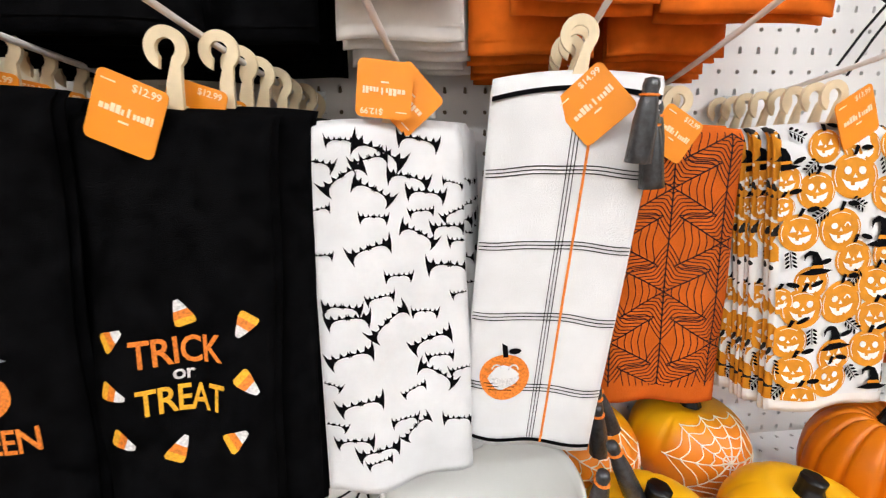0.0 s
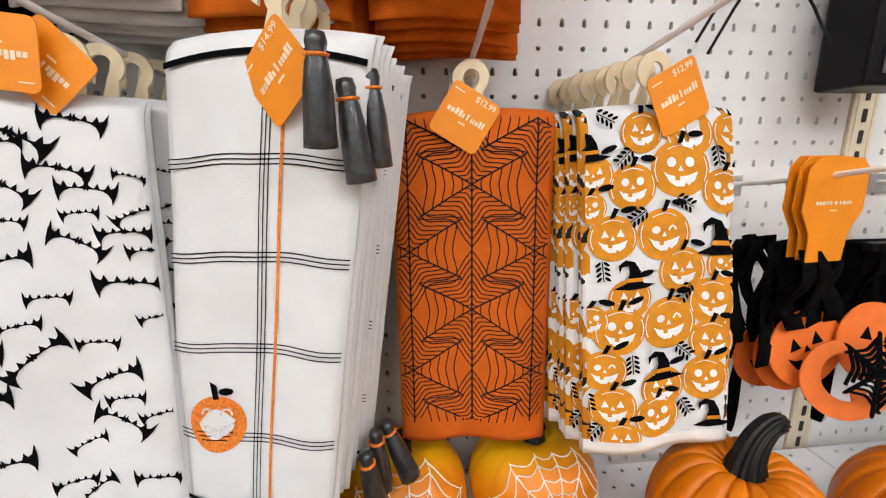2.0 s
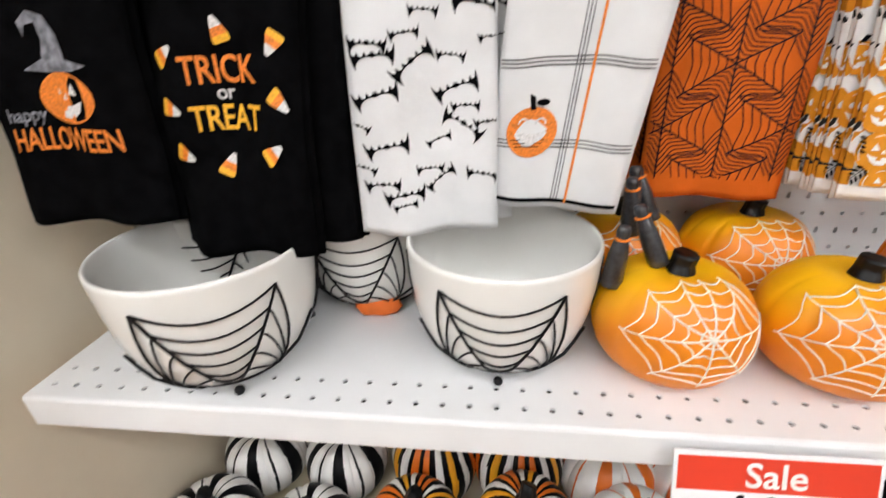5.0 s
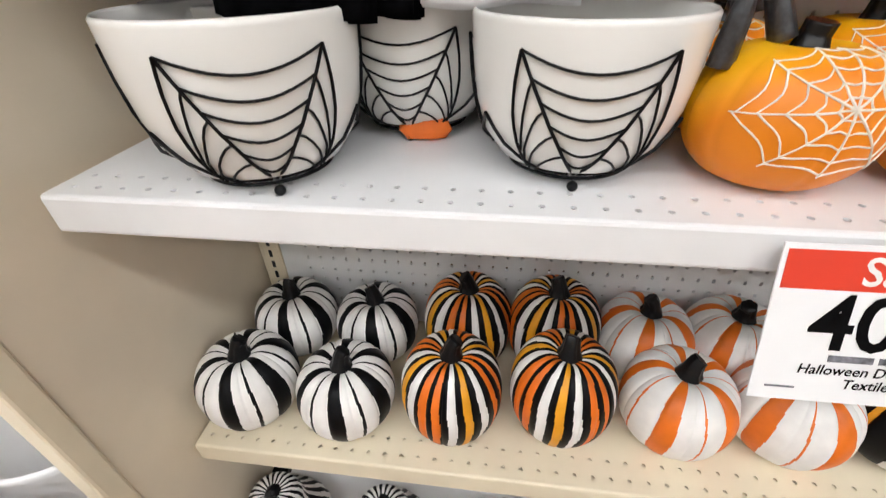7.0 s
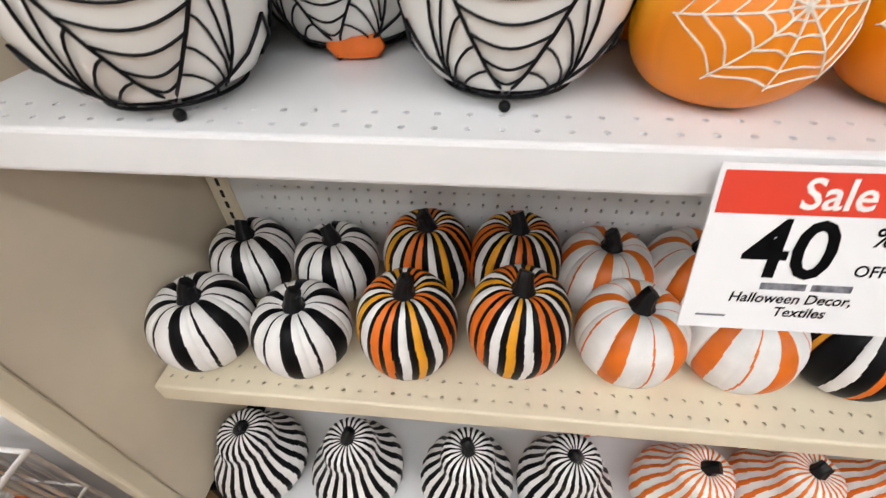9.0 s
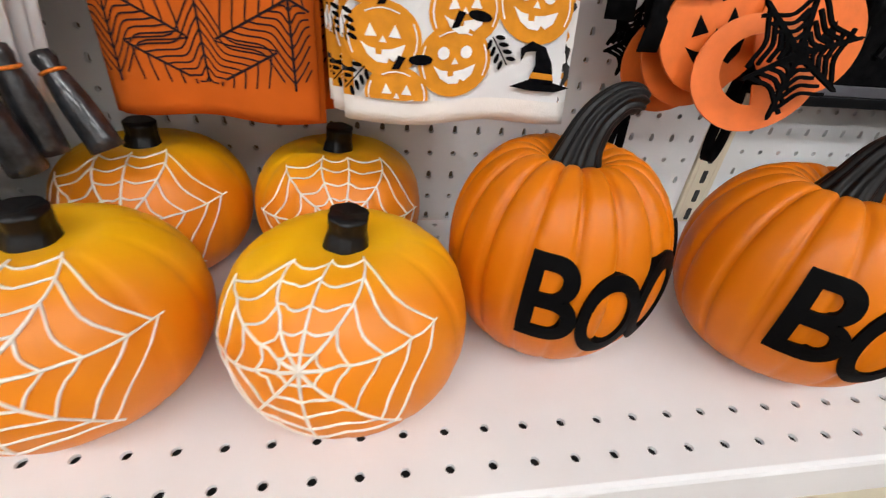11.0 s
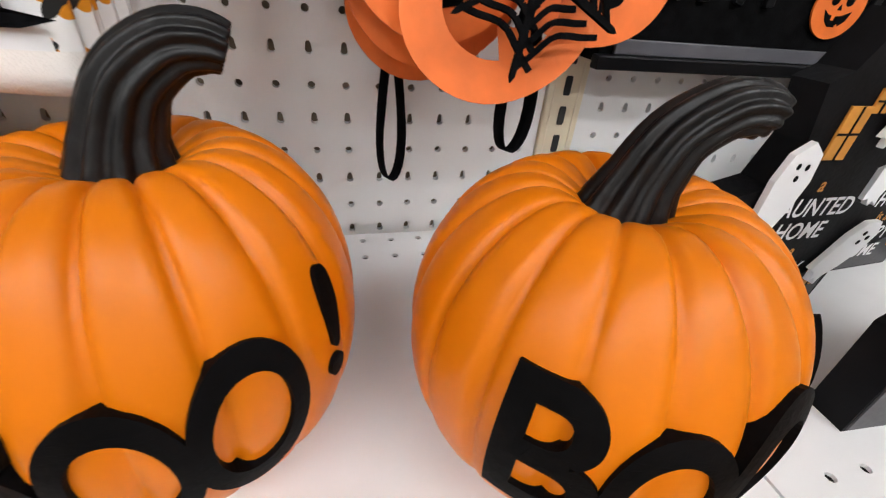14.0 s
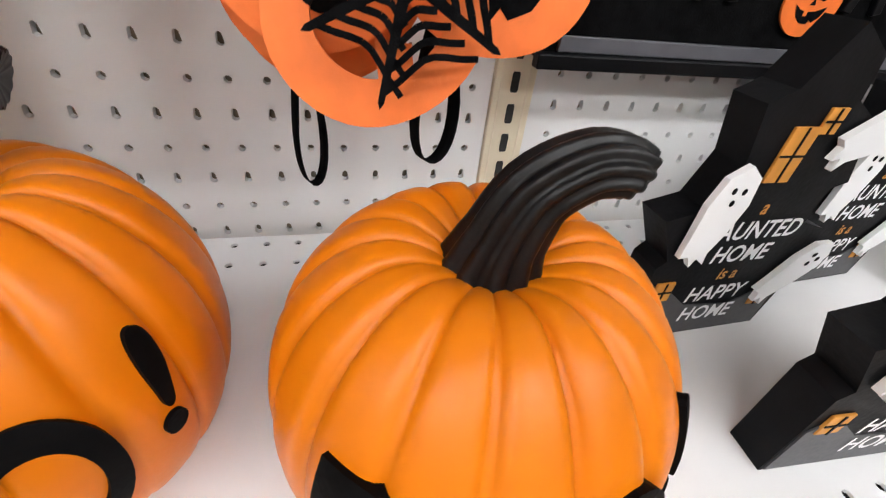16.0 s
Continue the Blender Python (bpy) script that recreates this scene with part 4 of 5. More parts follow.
# printed pumpkins as (across, down, radius, face) in millimetres from the middle of the top edge
PRINTED_PUMPKINS = (
    (-17, 23, 18, 0), (26, 24, 21, 0), (66, 23, 18, 0), (17, 54, 25, 1), (-26, 67, 20, 1), (57, 72, 20, 1), (-60, 55, 17, 0), (-63, 82, 14, 1),
    (-44, 108, 20, 0), (1, 108, 23, 2), (18, 140, 21, 0), (60, 136, 18, 2), (-30, 160, 18, 0), (47, 168, 22, 1), (-39, 187, 22, 1), (6, 185, 24, 2),
    (46, 203, 20, 0), (-64, 178, 15, 1), (-52, 222, 19, 2), (0, 242, 19, 0), (40, 237, 21, 1), (-45, 256, 20, 0), (-5, 267, 20, 1), (-38, 285, 17, 0),
)
PRINTED_HATS = ((-62, 38, 16), (-27, 146, 17), (53, 120, 22), (0, 229, 18), (47, 276, 18))
PRINTED_SPRIGS = ((-48, 9, 0.6), (51, 42, 1.4), (-33, 42, 2.4), (20, 82, 0.5), (-22, 91, 2.6), (-53, 135, 1.5), (21, 159, 2.2), (-28, 217, 1.5), (20, 211, 0.7), (21, 262, 1.0), (-61, 277, 2.3), (-66, 250, 1.4))


def pumpkin_print(cl, ob):
    """Scattered printed jack-o'-lanterns with hats and sprigs."""
    rnd = random.Random(21)
    black = []
    for i, (x, d, r, style) in enumerate(PRINTED_PUMPKINS):
        px, py, s = x / 1000, d / 1000, r / 1000 * 1.04
        up = 0.00002 * i
        disc = part("pumpkin", cl.decal("pumpkin", [circle(px, py, s * 1.02, s * 0.92, 28)], PRINT_ORANGE, 0.0006 + up), ob)
        marks = face(px, py - 0.0005, s * 0.95, style)
        for sg in (-1, 1):
            marks += stroke([(px + sg * s * (0.80 + 0.10 * math.sin(math.pi * t / 4)), py + s * (-0.40 + 0.8 * t / 4)) for t in range(5)], 0.0008)
        marks += stroke([(px + s * (-0.45 + 0.9 * t / 4), py - s * (0.62 + 0.12 * math.sin(math.pi * t / 4))) for t in range(5)], 0.0007)
        part("face", cl.decal("face", marks, PRINT_WHITE, 0.0013 + up), disc)
        tilt = rnd.uniform(-0.2, 0.4)
        black += [[(px - 0.0028, py - s * 0.80), (px + 0.0016, py - s * 0.82), (px + 0.0055, py - s * 1.16), (px + 0.0012, py - s * 1.22)]]
        black += [[(px + 0.0105 + x2, py - s * 1.10 + y2 - tilt * x2) for x2, y2 in circle(0.003, 0, 0.0070, 0.0028, 10)]]
    for x, d, a in PRINTED_SPRIGS:
        black += sprig(x / 1000, d / 1000, 0.0085, a)
    tagged(part("sprig_print", cl.decal("sprig_print", black, PRINT_BLACK, 0.0021), ob), kind="stuff")
    for x, d, r in PRINTED_HATS:
        b, o = hat(x / 1000, d / 1000, r / 1000 * 0.95)
        h = part("witch_hat", cl.decal("witch_hat", b, PRINT_BLACK, 0.0023), ob)
        part("hat_band", cl.decal("hat_band", [o], PRINT_ORANGE, 0.0027), h)


def web_print(cl):
    """Webs in three columns, radiating from staggered hubs."""
    polys = []
    w = 0.0011
    hw = cl.w / 2
    for x in (-0.058, 0.0, 0.058):
        polys += stroke([(x, 0.004 + k * (cl.h - 0.026) / 30) for k in range(31)], 0.0016)
    for col, x in enumerate((-0.058, 0.0, 0.058)):
        step = 0.118
        hubs = [0.064 + step * k - (step / 2 if col != 1 else 0) for k in range(4)]
        for hz in hubs:
            for sx in (-1, 1):
                for deg in (-30, 30):
                    a = math.radians(deg)
                    polys += stroke([(x + sx * 0.056 * t / 4 * math.cos(a), hz + 0.056 * t / 4 * math.sin(a)) for t in range(5)], 0.0015)
                for q, (d0, d1) in enumerate(((-90, -30), (-30, 30), (30, 90))):
                    for k in range(1, 9 if q != 1 else 6):
                        rr = 0.0072 * k if q != 1 else 0.0112 * k
                        line = []
                        for t in range(9):
                            u = t / 8
                            a = math.radians(d0 + (d1 - d0) * u)
                            rad = rr * (1 - (0.36 if q != 1 else 0.22) * math.sin(math.pi * u))
                            if q == 1:
                                rad *= 0.92
                            line.append((x + sx * rad * math.cos(a), hz + rad * math.sin(a)))
                        line = [p for p in line if 0.003 < p[1] < cl.h - 0.020 and abs(p[0]) < hw - 0.002]
                        if len(line) > 1:
                            polys += stroke(line, w)
    polys = [p for p in polys if all(abs(x) < hw - 0.001 and 0.002 < y < cl.h - 0.018 for x, y in p)]
    return cl.decal("web_print", polys, PRINT_DARKRED, 0.0006)


def candy(cx, cy, s, a):
    c, n = math.cos(a), math.sin(a)
    t = lambda pts: [(cx + s * (x * c - y * n), cy + s * (x * n + y * c)) for x, y in pts]
    return t([(-0.22, -0.35), (-0.10, -0.62), (0.10, -0.62), (0.22, -0.35), (0.30, -0.12), (-0.30, -0.12)]), t([(-0.30, -0.12), (0.30, -0.12), (0.44, 0.26), (-0.44, 0.26)]), t([(-0.44, 0.26), (0.44, 0.26), (0.46, 0.5), (0.36, 0.60), (-0.36, 0.60), (-0.46, 0.5)])


def print_sides(ob):
    """The all-over print runs on round the folded sides of a towel."""
    m = mat("print_all_over", (0.66, 0.25, 0.006), 0.9, var=0.05, scale=120)
    nt = m.node_tree
    b = nt.nodes["Principled BSDF"]
    tc = nt.nodes.new("ShaderNodeTexCoord")
    last = b.inputs["Base Color"].links[0].from_socket
    for scale, cut, col in ((70.0, 0.53, (0.80, 0.79, 0.78, 1)), (90.0, 0.60, (0.008, 0.008, 0.008, 1))):
        n = nt.nodes.new("ShaderNodeTexNoise")
        n.inputs["Scale"].default_value = scale
        n.inputs["Detail"].default_value = 1.0
        nt.links.new(tc.outputs["Object"], n.inputs["Vector"])
        g = nt.nodes.new("ShaderNodeMath")
        g.operation = "GREATER_THAN"
        g.inputs[1].default_value = cut
        nt.links.new(n.outputs["Fac"], g.inputs[0])
        mix = nt.nodes.new("ShaderNodeMix")
        mix.data_type = "RGBA"
        mix.inputs[7].default_value = col
        nt.links.new(g.outputs[0], mix.inputs["Factor"])
        nt.links.new(last, mix.inputs[6])
        last = mix.outputs[2]
    nt.links.new(last, b.inputs["Base Color"])
    for c in ob.children:
        if c.name.startswith(("cloth", "back_fold")):
            c.data.materials.append(m)
            k = len(c.data.materials) - 1
            lim = max(v.co.x for v in c.data.vertices) * 0.93
            for q in c.data.polygons:
                if (abs(q.normal.x) > 0.5 or abs(q.center.x) > lim) and q.material_index == 0:
                    q.material_index = k


# the stacks -------------------------------------------------------------------
def stack(make, n, step, jitter, seed):
    """Copies of a towel one behind another towards the wall."""
    rnd = random.Random(seed)
    ob = make
    base = ob.matrix_basis.copy()
    for k in range(1, n):
        dx, dy, dz = step
        m = Matrix.Translation((dx * k + rnd.uniform(-1, 1) * jitter, dy * k, dz * k + rnd.uniform(-0.6, 0.6) * jitter)) @ base @ pose(0, 0, 0, 0, rnd.uniform(-1.2, 1.2), rnd.uniform(-3, 3))
        copy_thing(ob, m)


# black towel with trick or treat
cl = Cloth(0.148, 0.336, 0.045, 0.012, 0.008, 0.6, -0.04)
tot = towel("hand_towel", "black velour hand towel embroidered trick or treat with candy corn", -0.932, -0.205, 1.346, cl, TERRY_BLACK, 0.010, yaw=-4, roll=1.0, group="black treat towels", drop=0.05)
part("embroidery", cl.letters("embroidery", "TRICK", 0.0300, 0.005, 0.186, THREAD_ORANGE, 0.95, wide=0.76), tot, "orange embroidered letters")
part("embroidery", cl.letters("embroidery", "or", 0.0165, 0.007, 0.199, THREAD_WHITE, 0.95), tot, "white embroidered letters")
part("embroidery", cl.letters("embroidery", "TREAT", 0.0290, 0.007, 0.2235, THREAD_YELLOW, 0.95, wide=0.76), tot, "yellow embroidered letters")
tips, mids, ends = [], [], []
for cx, cy, a in ((-0.046, 0.163, 1.0), (-0.002, 0.147, -0.3), (0.038, 0.156, -2.6), (-0.048, 0.205, 1.9), (0.041, 0.199, 2.3), (-0.044, 0.243, 2.0), (-0.009, 0.253, 0.5), (0.034, 0.240, 0.9)):
    t1, t2, t3 = candy(cx * 1.12 + 0.012, cy, 0.0165, a)
    tips.append(t1)
    mids.append(t2)
    ends.append(t3)
for t1, t2, t3 in zip(tips, mids, ends):
    corn = part("candy_corn", cl.decal("candy_corn", [t2], THREAD_ORANGE, 0.0008), tot, "embroidered candy corn")
    part("tip", cl.decal("tip", [t1], THREAD_WHITE, 0.0008), corn)
    part("end", cl.decal("end", [t3], THREAD_YELLOW, 0.0008), corn)
plain_cl = Cloth(0.138, 0.340, 0.040, 0.010, 0.006, 0.9, -0.06)
back = towel("hand_towel", "plain black velour hand towel hanging behind others", -0.904, -0.180, 1.350, plain_cl, TERRY_BLACK, 0.010, yaw=-3, group="black treat towels", drop=0.05)
tag_on(back, -0.02, -0.004, -0.006, 18, 0, 0.046)
stack(back, 7, (0.0065, 0.0255, -0.004), 0.002, 4)
tag_on(tot, -0.022, -0.012, -0.006, 22, 0, 0.050)

# black towel with a hat and happy halloween
cl = Cloth(0.152, 0.318, 0.035, 0.008, 0.006, 2.1, -0.03)
hh = towel("hand_towel", "black velour hand towel embroidered happy Halloween with a hatted pumpkin", -1.075, -0.222, 1.360, cl, TERRY_BLACK, 0.010, yaw=0, roll=0, group="black Halloween towels", drop=0.05)
part("embroidery", cl.letters("embroidery", "HALLOWEEN", 0.0265, 0.001, 0.250, THREAD_ORANGE, 0.95, wide=0.69), hh, "orange embroidered letters")
part("embroidery", cl.letters("embroidery", "happy", 0.0160, -0.034, 0.226, THREAD_GREY, 0.95), hh, "grey embroidered letters")
part("embroidery", cl.decal("embroidery", [circle(0.012, 0.208, 0.0295, 0.0205, 26)], THREAD_ORANGE, 0.0007), hh, "orange embroidered pumpkin")
part("embroidery", cl.decal("embroidery", face(0.012, 0.206, 0.0285, 0), THREAD_WHITE, 0.0011), hh, "white embroidered face")
hb, hband = hat(0.008, 0.178, 0.0290)
part("embroidery", cl.decal("embroidery", hb, THREAD_GREY, 0.0014), hh, "grey embroidered witch hat")
hb2 = Cloth(0.150, 0.316, 0.032, 0.008, 0.006, 2.6, -0.03)
b2 = towel("hand_towel", "plain black velour hand towel hanging behind others", -1.080, -0.190, 1.358, hb2, TERRY_BLACK, 0.010, yaw=2, group="black Halloween towels", drop=0.05)
tag_on(b2, -0.01, -0.004, 0.002, 12, 0, 0.046)
stack(b2, 6, (0.006, 0.026, -0.004), 0.002, 9)

# white towel with bats
cl = Cloth(0.132, 0.326, 0.038, 0.006, 0.004, 0.2, 0.02)
bt = towel("kitchen_towel", "white cotton kitchen towel printed with black bats", -0.775, -0.170, 1.341, cl, CLOTH_WHITE, 0.006, yaw=11, group="bat towels")
for q in bat_print(cl):
    part("bat", cl.decal("bat", [q], PRINT_BLACK), bt)
stack(bt, 5, (0.008, 0.026, 0.0), 0.002, 2)
tag_on(bt, -0.002, -0.010, 0.022, 6, -11, 0.045, flip=True)
tag_on(bt, 0.018, -0.004, 0.016, 48, -11, 0.045, flip=True)

# plaid towel with an embroidered pumpkin
cl = Cloth(0.140, 0.344, 0.020, 0.004, 0.002, 1.1, -0.13, 0.006, -0.085)
pl = towel("kitchen_towel", "white cotton towel with black plaid lines, orange stripe and embroidered pumpkin", -0.616, -0.186, 1.380, cl, CLOTH_WHITE, 0.008, yaw=-13, roll=0.8, group="plaid towels")
lines = []
for d in (0.082, 0.147, 0.213, 0.282):
    for k in (-0.0032, 0.0, 0.0032):
        lines.append(stroke([(-0.0685 + 0.137 * t / 16, d + k + 0.0005 * math.sin(t)) for t in range(17)], 0.0009))
for x in (0.002, 0.005, 0.008):
    lines.append(stroke([(x, 0.022 + 0.314 * t / 60) for t in range(61)], 0.0008))
for q in lines:
    part("woven_line", cl.decal("woven_line", q, PRINT_BLACK, 0.0006), pl, "thin black woven line")
part("orange_stripe", cl.decal("orange_stripe", stroke([(0.0170, 0.012 + 0.326 * t / 40) for t in range(41)], 0.0024), THREAD_ORANGE, 0.0009), pl, "orange stitched stripe")
part("black_hem", cl.decal("black_hem", stroke([(-0.0688 + 0.1376 * t / 14, 0.0155 + 0.003 * ((t - 7) / 7) ** 2) for t in range(15)], 0.0042), PRINT_BLACK, 0.0008), pl, "black woven hem band")
part("black_hem", cl.decal("black_hem", stroke([(-0.0688 + 0.1376 * t / 14, 0.336) for t in range(15)], 0.0036), PRINT_BLACK, 0.0008), pl, "black woven hem band")
part("embroidery", cl.decal("embroidery", [circle(-0.030, 0.272, 0.0255, 0.0225, 32)], THREAD_ORANGE, 0.0009), pl, "orange embroidered pumpkin")
grin = []
for k in range(10):
    a0, a1 = (math.radians(18 + 14.4 * q) for q in (k, k + 1))
    grin.append([(-0.030 + 0.0165 * math.cos(a0), 0.268 + 0.0140 * math.sin(a0)), (-0.030 + 0.0165 * math.cos(a1), 0.268 + 0.0140 * math.sin(a1)), (-0.030 + 0.0150 * math.cos(a1), 0.268 + 0.0050 * math.sin(a1)), (-0.030 + 0.0150 * math.cos(a0), 0.268 + 0.0050 * math.sin(a0))])
for ex in (-0.0385, -0.0215):
    grin += stroke([(ex + 0.0050 * math.cos(math.radians(180 + 36 * k)), 0.2645 + 0.0050 * math.sin(math.radians(180 + 36 * k))) for k in range(6)], 0.0016)
part("embroidery", cl.decal("embroidery", grin, THREAD_WHITE, 0.0013), pl, "white embroidered grin")
part("embroidery", cl.decal("embroidery", [[(-0.033, 0.252), (-0.028, 0.252), (-0.030, 0.241), (-0.036, 0.238)]] + [circle(-0.022, 0.246, 0.0065, 0.003, 8)], PRINT_BLACK, 0.0013), pl, "black embroidered stem")
stack(pl, 5, (0.005, 0.022, -0.002), 0.0022, 6)
tag_on(pl, 0.012, -0.012, -0.030, -42, -20, 0.048, "$14.99")

# orange towel with webs
cl = Cloth(0.144, 0.318, 0.012, 0.004, 0.003, 2.0, -0.02)
orr = towel("kitchen_towel", "orange cotton kitchen towel printed with dark spider webs", -0.470, -0.104, 1.338, cl, CLOTH_ORANGE, 0.006, yaw=-8, roll=-0.5, group="web towels")
part("web_print", web_print(cl), orr, "dark printed web lines")
stack(orr, 4, (0.004, 0.024, 0.002), 0.003, 8)
tag_on(orr, -0.006, -0.007, -0.007, 32, 5, 0.047)

# pumpkin print towels
cl = Cloth(0.136, 0.302, 0.042, 0.003, 0.002, 0.4, 0.02)
pm = towel("kitchen_towel", "white cotton towel printed with orange pumpkins, witch hats and sprigs", -0.317, -0.134, 1.341, cl, CLOTH_WHITE, 0.010, yaw=1, roll=-1.5, hem=(0.014, TERRY_WHITE), group="pumpkin print towels")
cl.hem = 0.0145
pumpkin_print(cl, pm)
print_sides(pm)
stack(pm, 8, (-0.0045, 0.0170, -0.0005), 0.002, 12)
tag_on(pm, 0.013, -0.008, 0.004, -27, 8, 0.050)


# ---- peg hooks that carry the towels ----
def peg_hook(x, z, x_tip, y_tip, z_tip, group="peg hooks"):
    ob = thing("peg_hook", "white steel peg hook fixed in the pegboard", "hook", pose(x, 0, z), group=group)
    g = Geo()
    dx, dz = x_tip - x, z_tip - z
    pts = [(dx * t, 0.004 + (y_tip - 0.004) * t, dz * t ** 1.3) for t in (0, 0.1, 0.25, 0.4, 0.55, 0.7, 0.85, 1.0)]
    g.tube(pts, 0.0028, 10)
    part("rod", g.mesh("rod", HOOK, True), ob)
    part("back_plate", Geo().box(-0.016, 0.016, -0.003, -0.0005, -0.014, 0.012, 0.001).bm_fixed("back_plate", STEEL), ob, "zinc back plate")
    part("tip", Geo().tube([(dx, y_tip + 0.001, dz), (dx, y_tip - 0.004, dz + 0.001)], 0.0042, 10).mesh("tip", HOOK, True), ob)


peg_hook(-0.868, 1.374, -0.945, -0.275, 1.428)
peg_hook(-1.025, 1.380, -1.075, -0.275, 1.415)
peg_hook(-0.735, 1.368, -0.790, -0.262, 1.420)
peg_hook(-0.570, 1.395, -0.610, -0.262, 1.440)
peg_hook(-0.462, 1.376, -0.466, -0.245, 1.440)
peg_hook(-0.327, 1.372, -0.290, -0.255, 1.425)


# ---- folded bath towels on the hooks above ----
def upper_towel(name, label, x, y, z_bot, w, material, n, seed, group):
    cl = Cloth(w, 0.16, 0.012, 0.004, 0.003, seed, 0.01)
    ob = thing(name, label, "towel", pose(x, y, z_bot + 0.16), group=group)
    part("cloth", cl.mesh("cloth", material, 0.011), ob)
    part("hem_band", cl.decal("hem_band", stroke([(-w / 2 + 0.002 + (w - 0.004) * t / 12, 0.146) for t in range(13)], 0.003), material, 0.0012), ob)
    rnd = random.Random(seed)
    for k in range(1, n):
        copy_thing(ob, pose(x + rnd.uniform(-0.003, 0.003) + 0.004 * k, y + 0.018 * k, z_bot + 0.16 - 0.004 * k + rnd.uniform(-0.002, 0.002), 0, rnd.uniform(-1, 1), rnd.uniform(-4, 4)))


upper_towel("bath_towel", "black terry towel hanging folded from an upper hook", -1.02, -0.150, 1.404, 0.20, TERRY_BLACK, 6, 1, "black upper towels")
upper_towel("bath_towel", "black terry towel hanging folded from an upper hook", -0.89, -0.110, 1.410, 0.11, TERRY_BLACK, 5, 5, "black upper towels")
upper_towel("bath_towel", "white terry towel hanging folded from an upper hook", -0.768, -0.150, 1.440, 0.132, TERRY_WHITE, 1, 2, "white upper towels")
upper_towel("bath_towel", "white terry towel hanging folded from an upper hook", -0.760, -0.118, 1.413, 0.115, TERRY_WHITE, 5, 3, "white upper towels")
upper_towel("bath_towel", "orange terry towel hanging folded from an upper hook", -0.600, -0.150, 1.438, 0.130, TERRY_ORANGE, 2, 4, "orange upper towels")
upper_towel("bath_towel", "orange terry towel hanging folded from an upper hook", -0.632, -0.100, 1.406, 0.125, TERRY_ORANGE, 5, 7, "orange upper towels")
upper_towel("bath_towel", "orange terry towel hanging folded from an upper hook", -0.450, -0.150, 1.432, 0.160, TERRY_ORANGE, 2, 6, "orange upper towels")
upper_towel("bath_towel", "orange terry towel hanging folded from an upper hook", -0.492, -0.100, 1.408, 0.125, TERRY_ORANGE, 5, 8, "orange upper towels")


# ---- tassels on the plaid towel ----
def tassel_mesh():
    prof = [(0.001, 0.0), (0.0050, -0.001), (0.0062, -0.006), (0.0052, -0.012), (0.0066, -0.016), (0.0085, -0.030), (0.0095, -0.055), (0.0098, -0.062), (0.0070, -0.0625), (0.001, -0.060)]
    return Geo().lathe(prof[::-1], 22, lambda a, i: 1 + 0.05 * math.sin(9 * a)).bm_fixed("tassel", TASSEL, True)


TASSEL = mat("tassel_grey", (0.030, 0.032, 0.038), 0.35, var=0.4, scale=150, bump=0.5, bscale=500, coat=0.6)
TASSEL_ME = tassel_mesh()
BAND_ME = Geo().lathe([(0.0056, -0.0135), (0.0072, -0.0130), (0.0074, -0.0118), (0.0058, -0.0112)], 20).bm_fixed("band", THREAD_ORANGE, True)
inv = pl.matrix_basis.inverted()
for x, y, z, rx, ry in ((-0.578, -0.232, 1.366, 6, 2), (-0.566, -0.214, 1.345, 2, -7), (-0.552, -0.196, 1.354, 3, -3), (-0.590, -0.236, 1.034, 3, 3), (-0.574, -0.214, 1.046, -8, -24), (-0.570, -0.175, 1.060, 4, -8), (-0.555, -0.135, 1.060, -6, -22), (-0.562, -0.155, 1.066, 2, -4)):
    t = part("tassel", TASSEL_ME, pl, "dark grey yarn tassel tied with an orange band", inv @ pose(x, y, z, rx, ry, 0))
    part("band", BAND_ME, t)


# ---- garlands on the peg hooks beside the upright ----
def header_card(x, y, z, yaw, n):
    poly = [(-0.026, 0.05), (0.026, 0.05), (0.036, 0.040), (0.037, 0.000), (0.024, -0.022), (0.022, -0.05), (-0.022, -0.05), (-0.024, -0.022), (-0.037, 0.000), (-0.036, 0.040)]
    me = Geo().prism(poly, -0.0006, 0.0006).bm_fixed("header_card", TAG)
    bars = Geo()
    x0 = -0.022
    for k in range(10):
        w = 0.0032 if k % 3 else 0.0022
        bars.box(x0, x0 + w, -0.0011, -0.0007, 0.006, 0.0095)
        x0 += w + (0.0012 if k not in (4, 5) else 0.003)
    bars.box(-0.004, 0.004, -0.0011, -0.0007, 0.000, 0.0012)
    bm_me = bars.mesh("print_line", TAG_EDGE)
    for k in range(n):
        ob = thing("garland_card", "orange header card of a packed Halloween garland", "card", pose(x - 0.002 * k, y + 0.008 * k, z + 0.001 * k, 0, 0, yaw), group="garland header cards")
        part("card", me, ob)
        part("print_line", bm_me, ob)


header_card(-0.122, -0.125, 1.245, 6, 3)
header_card(0.040, -0.100, 1.244, 6, 3)
peg_hook(-0.128, 1.262, -0.128, -0.215, 1.296, "garland hooks")
peg_hook(0.080, 1.262, 0.045, -0.215, 1.296, "garland hooks")


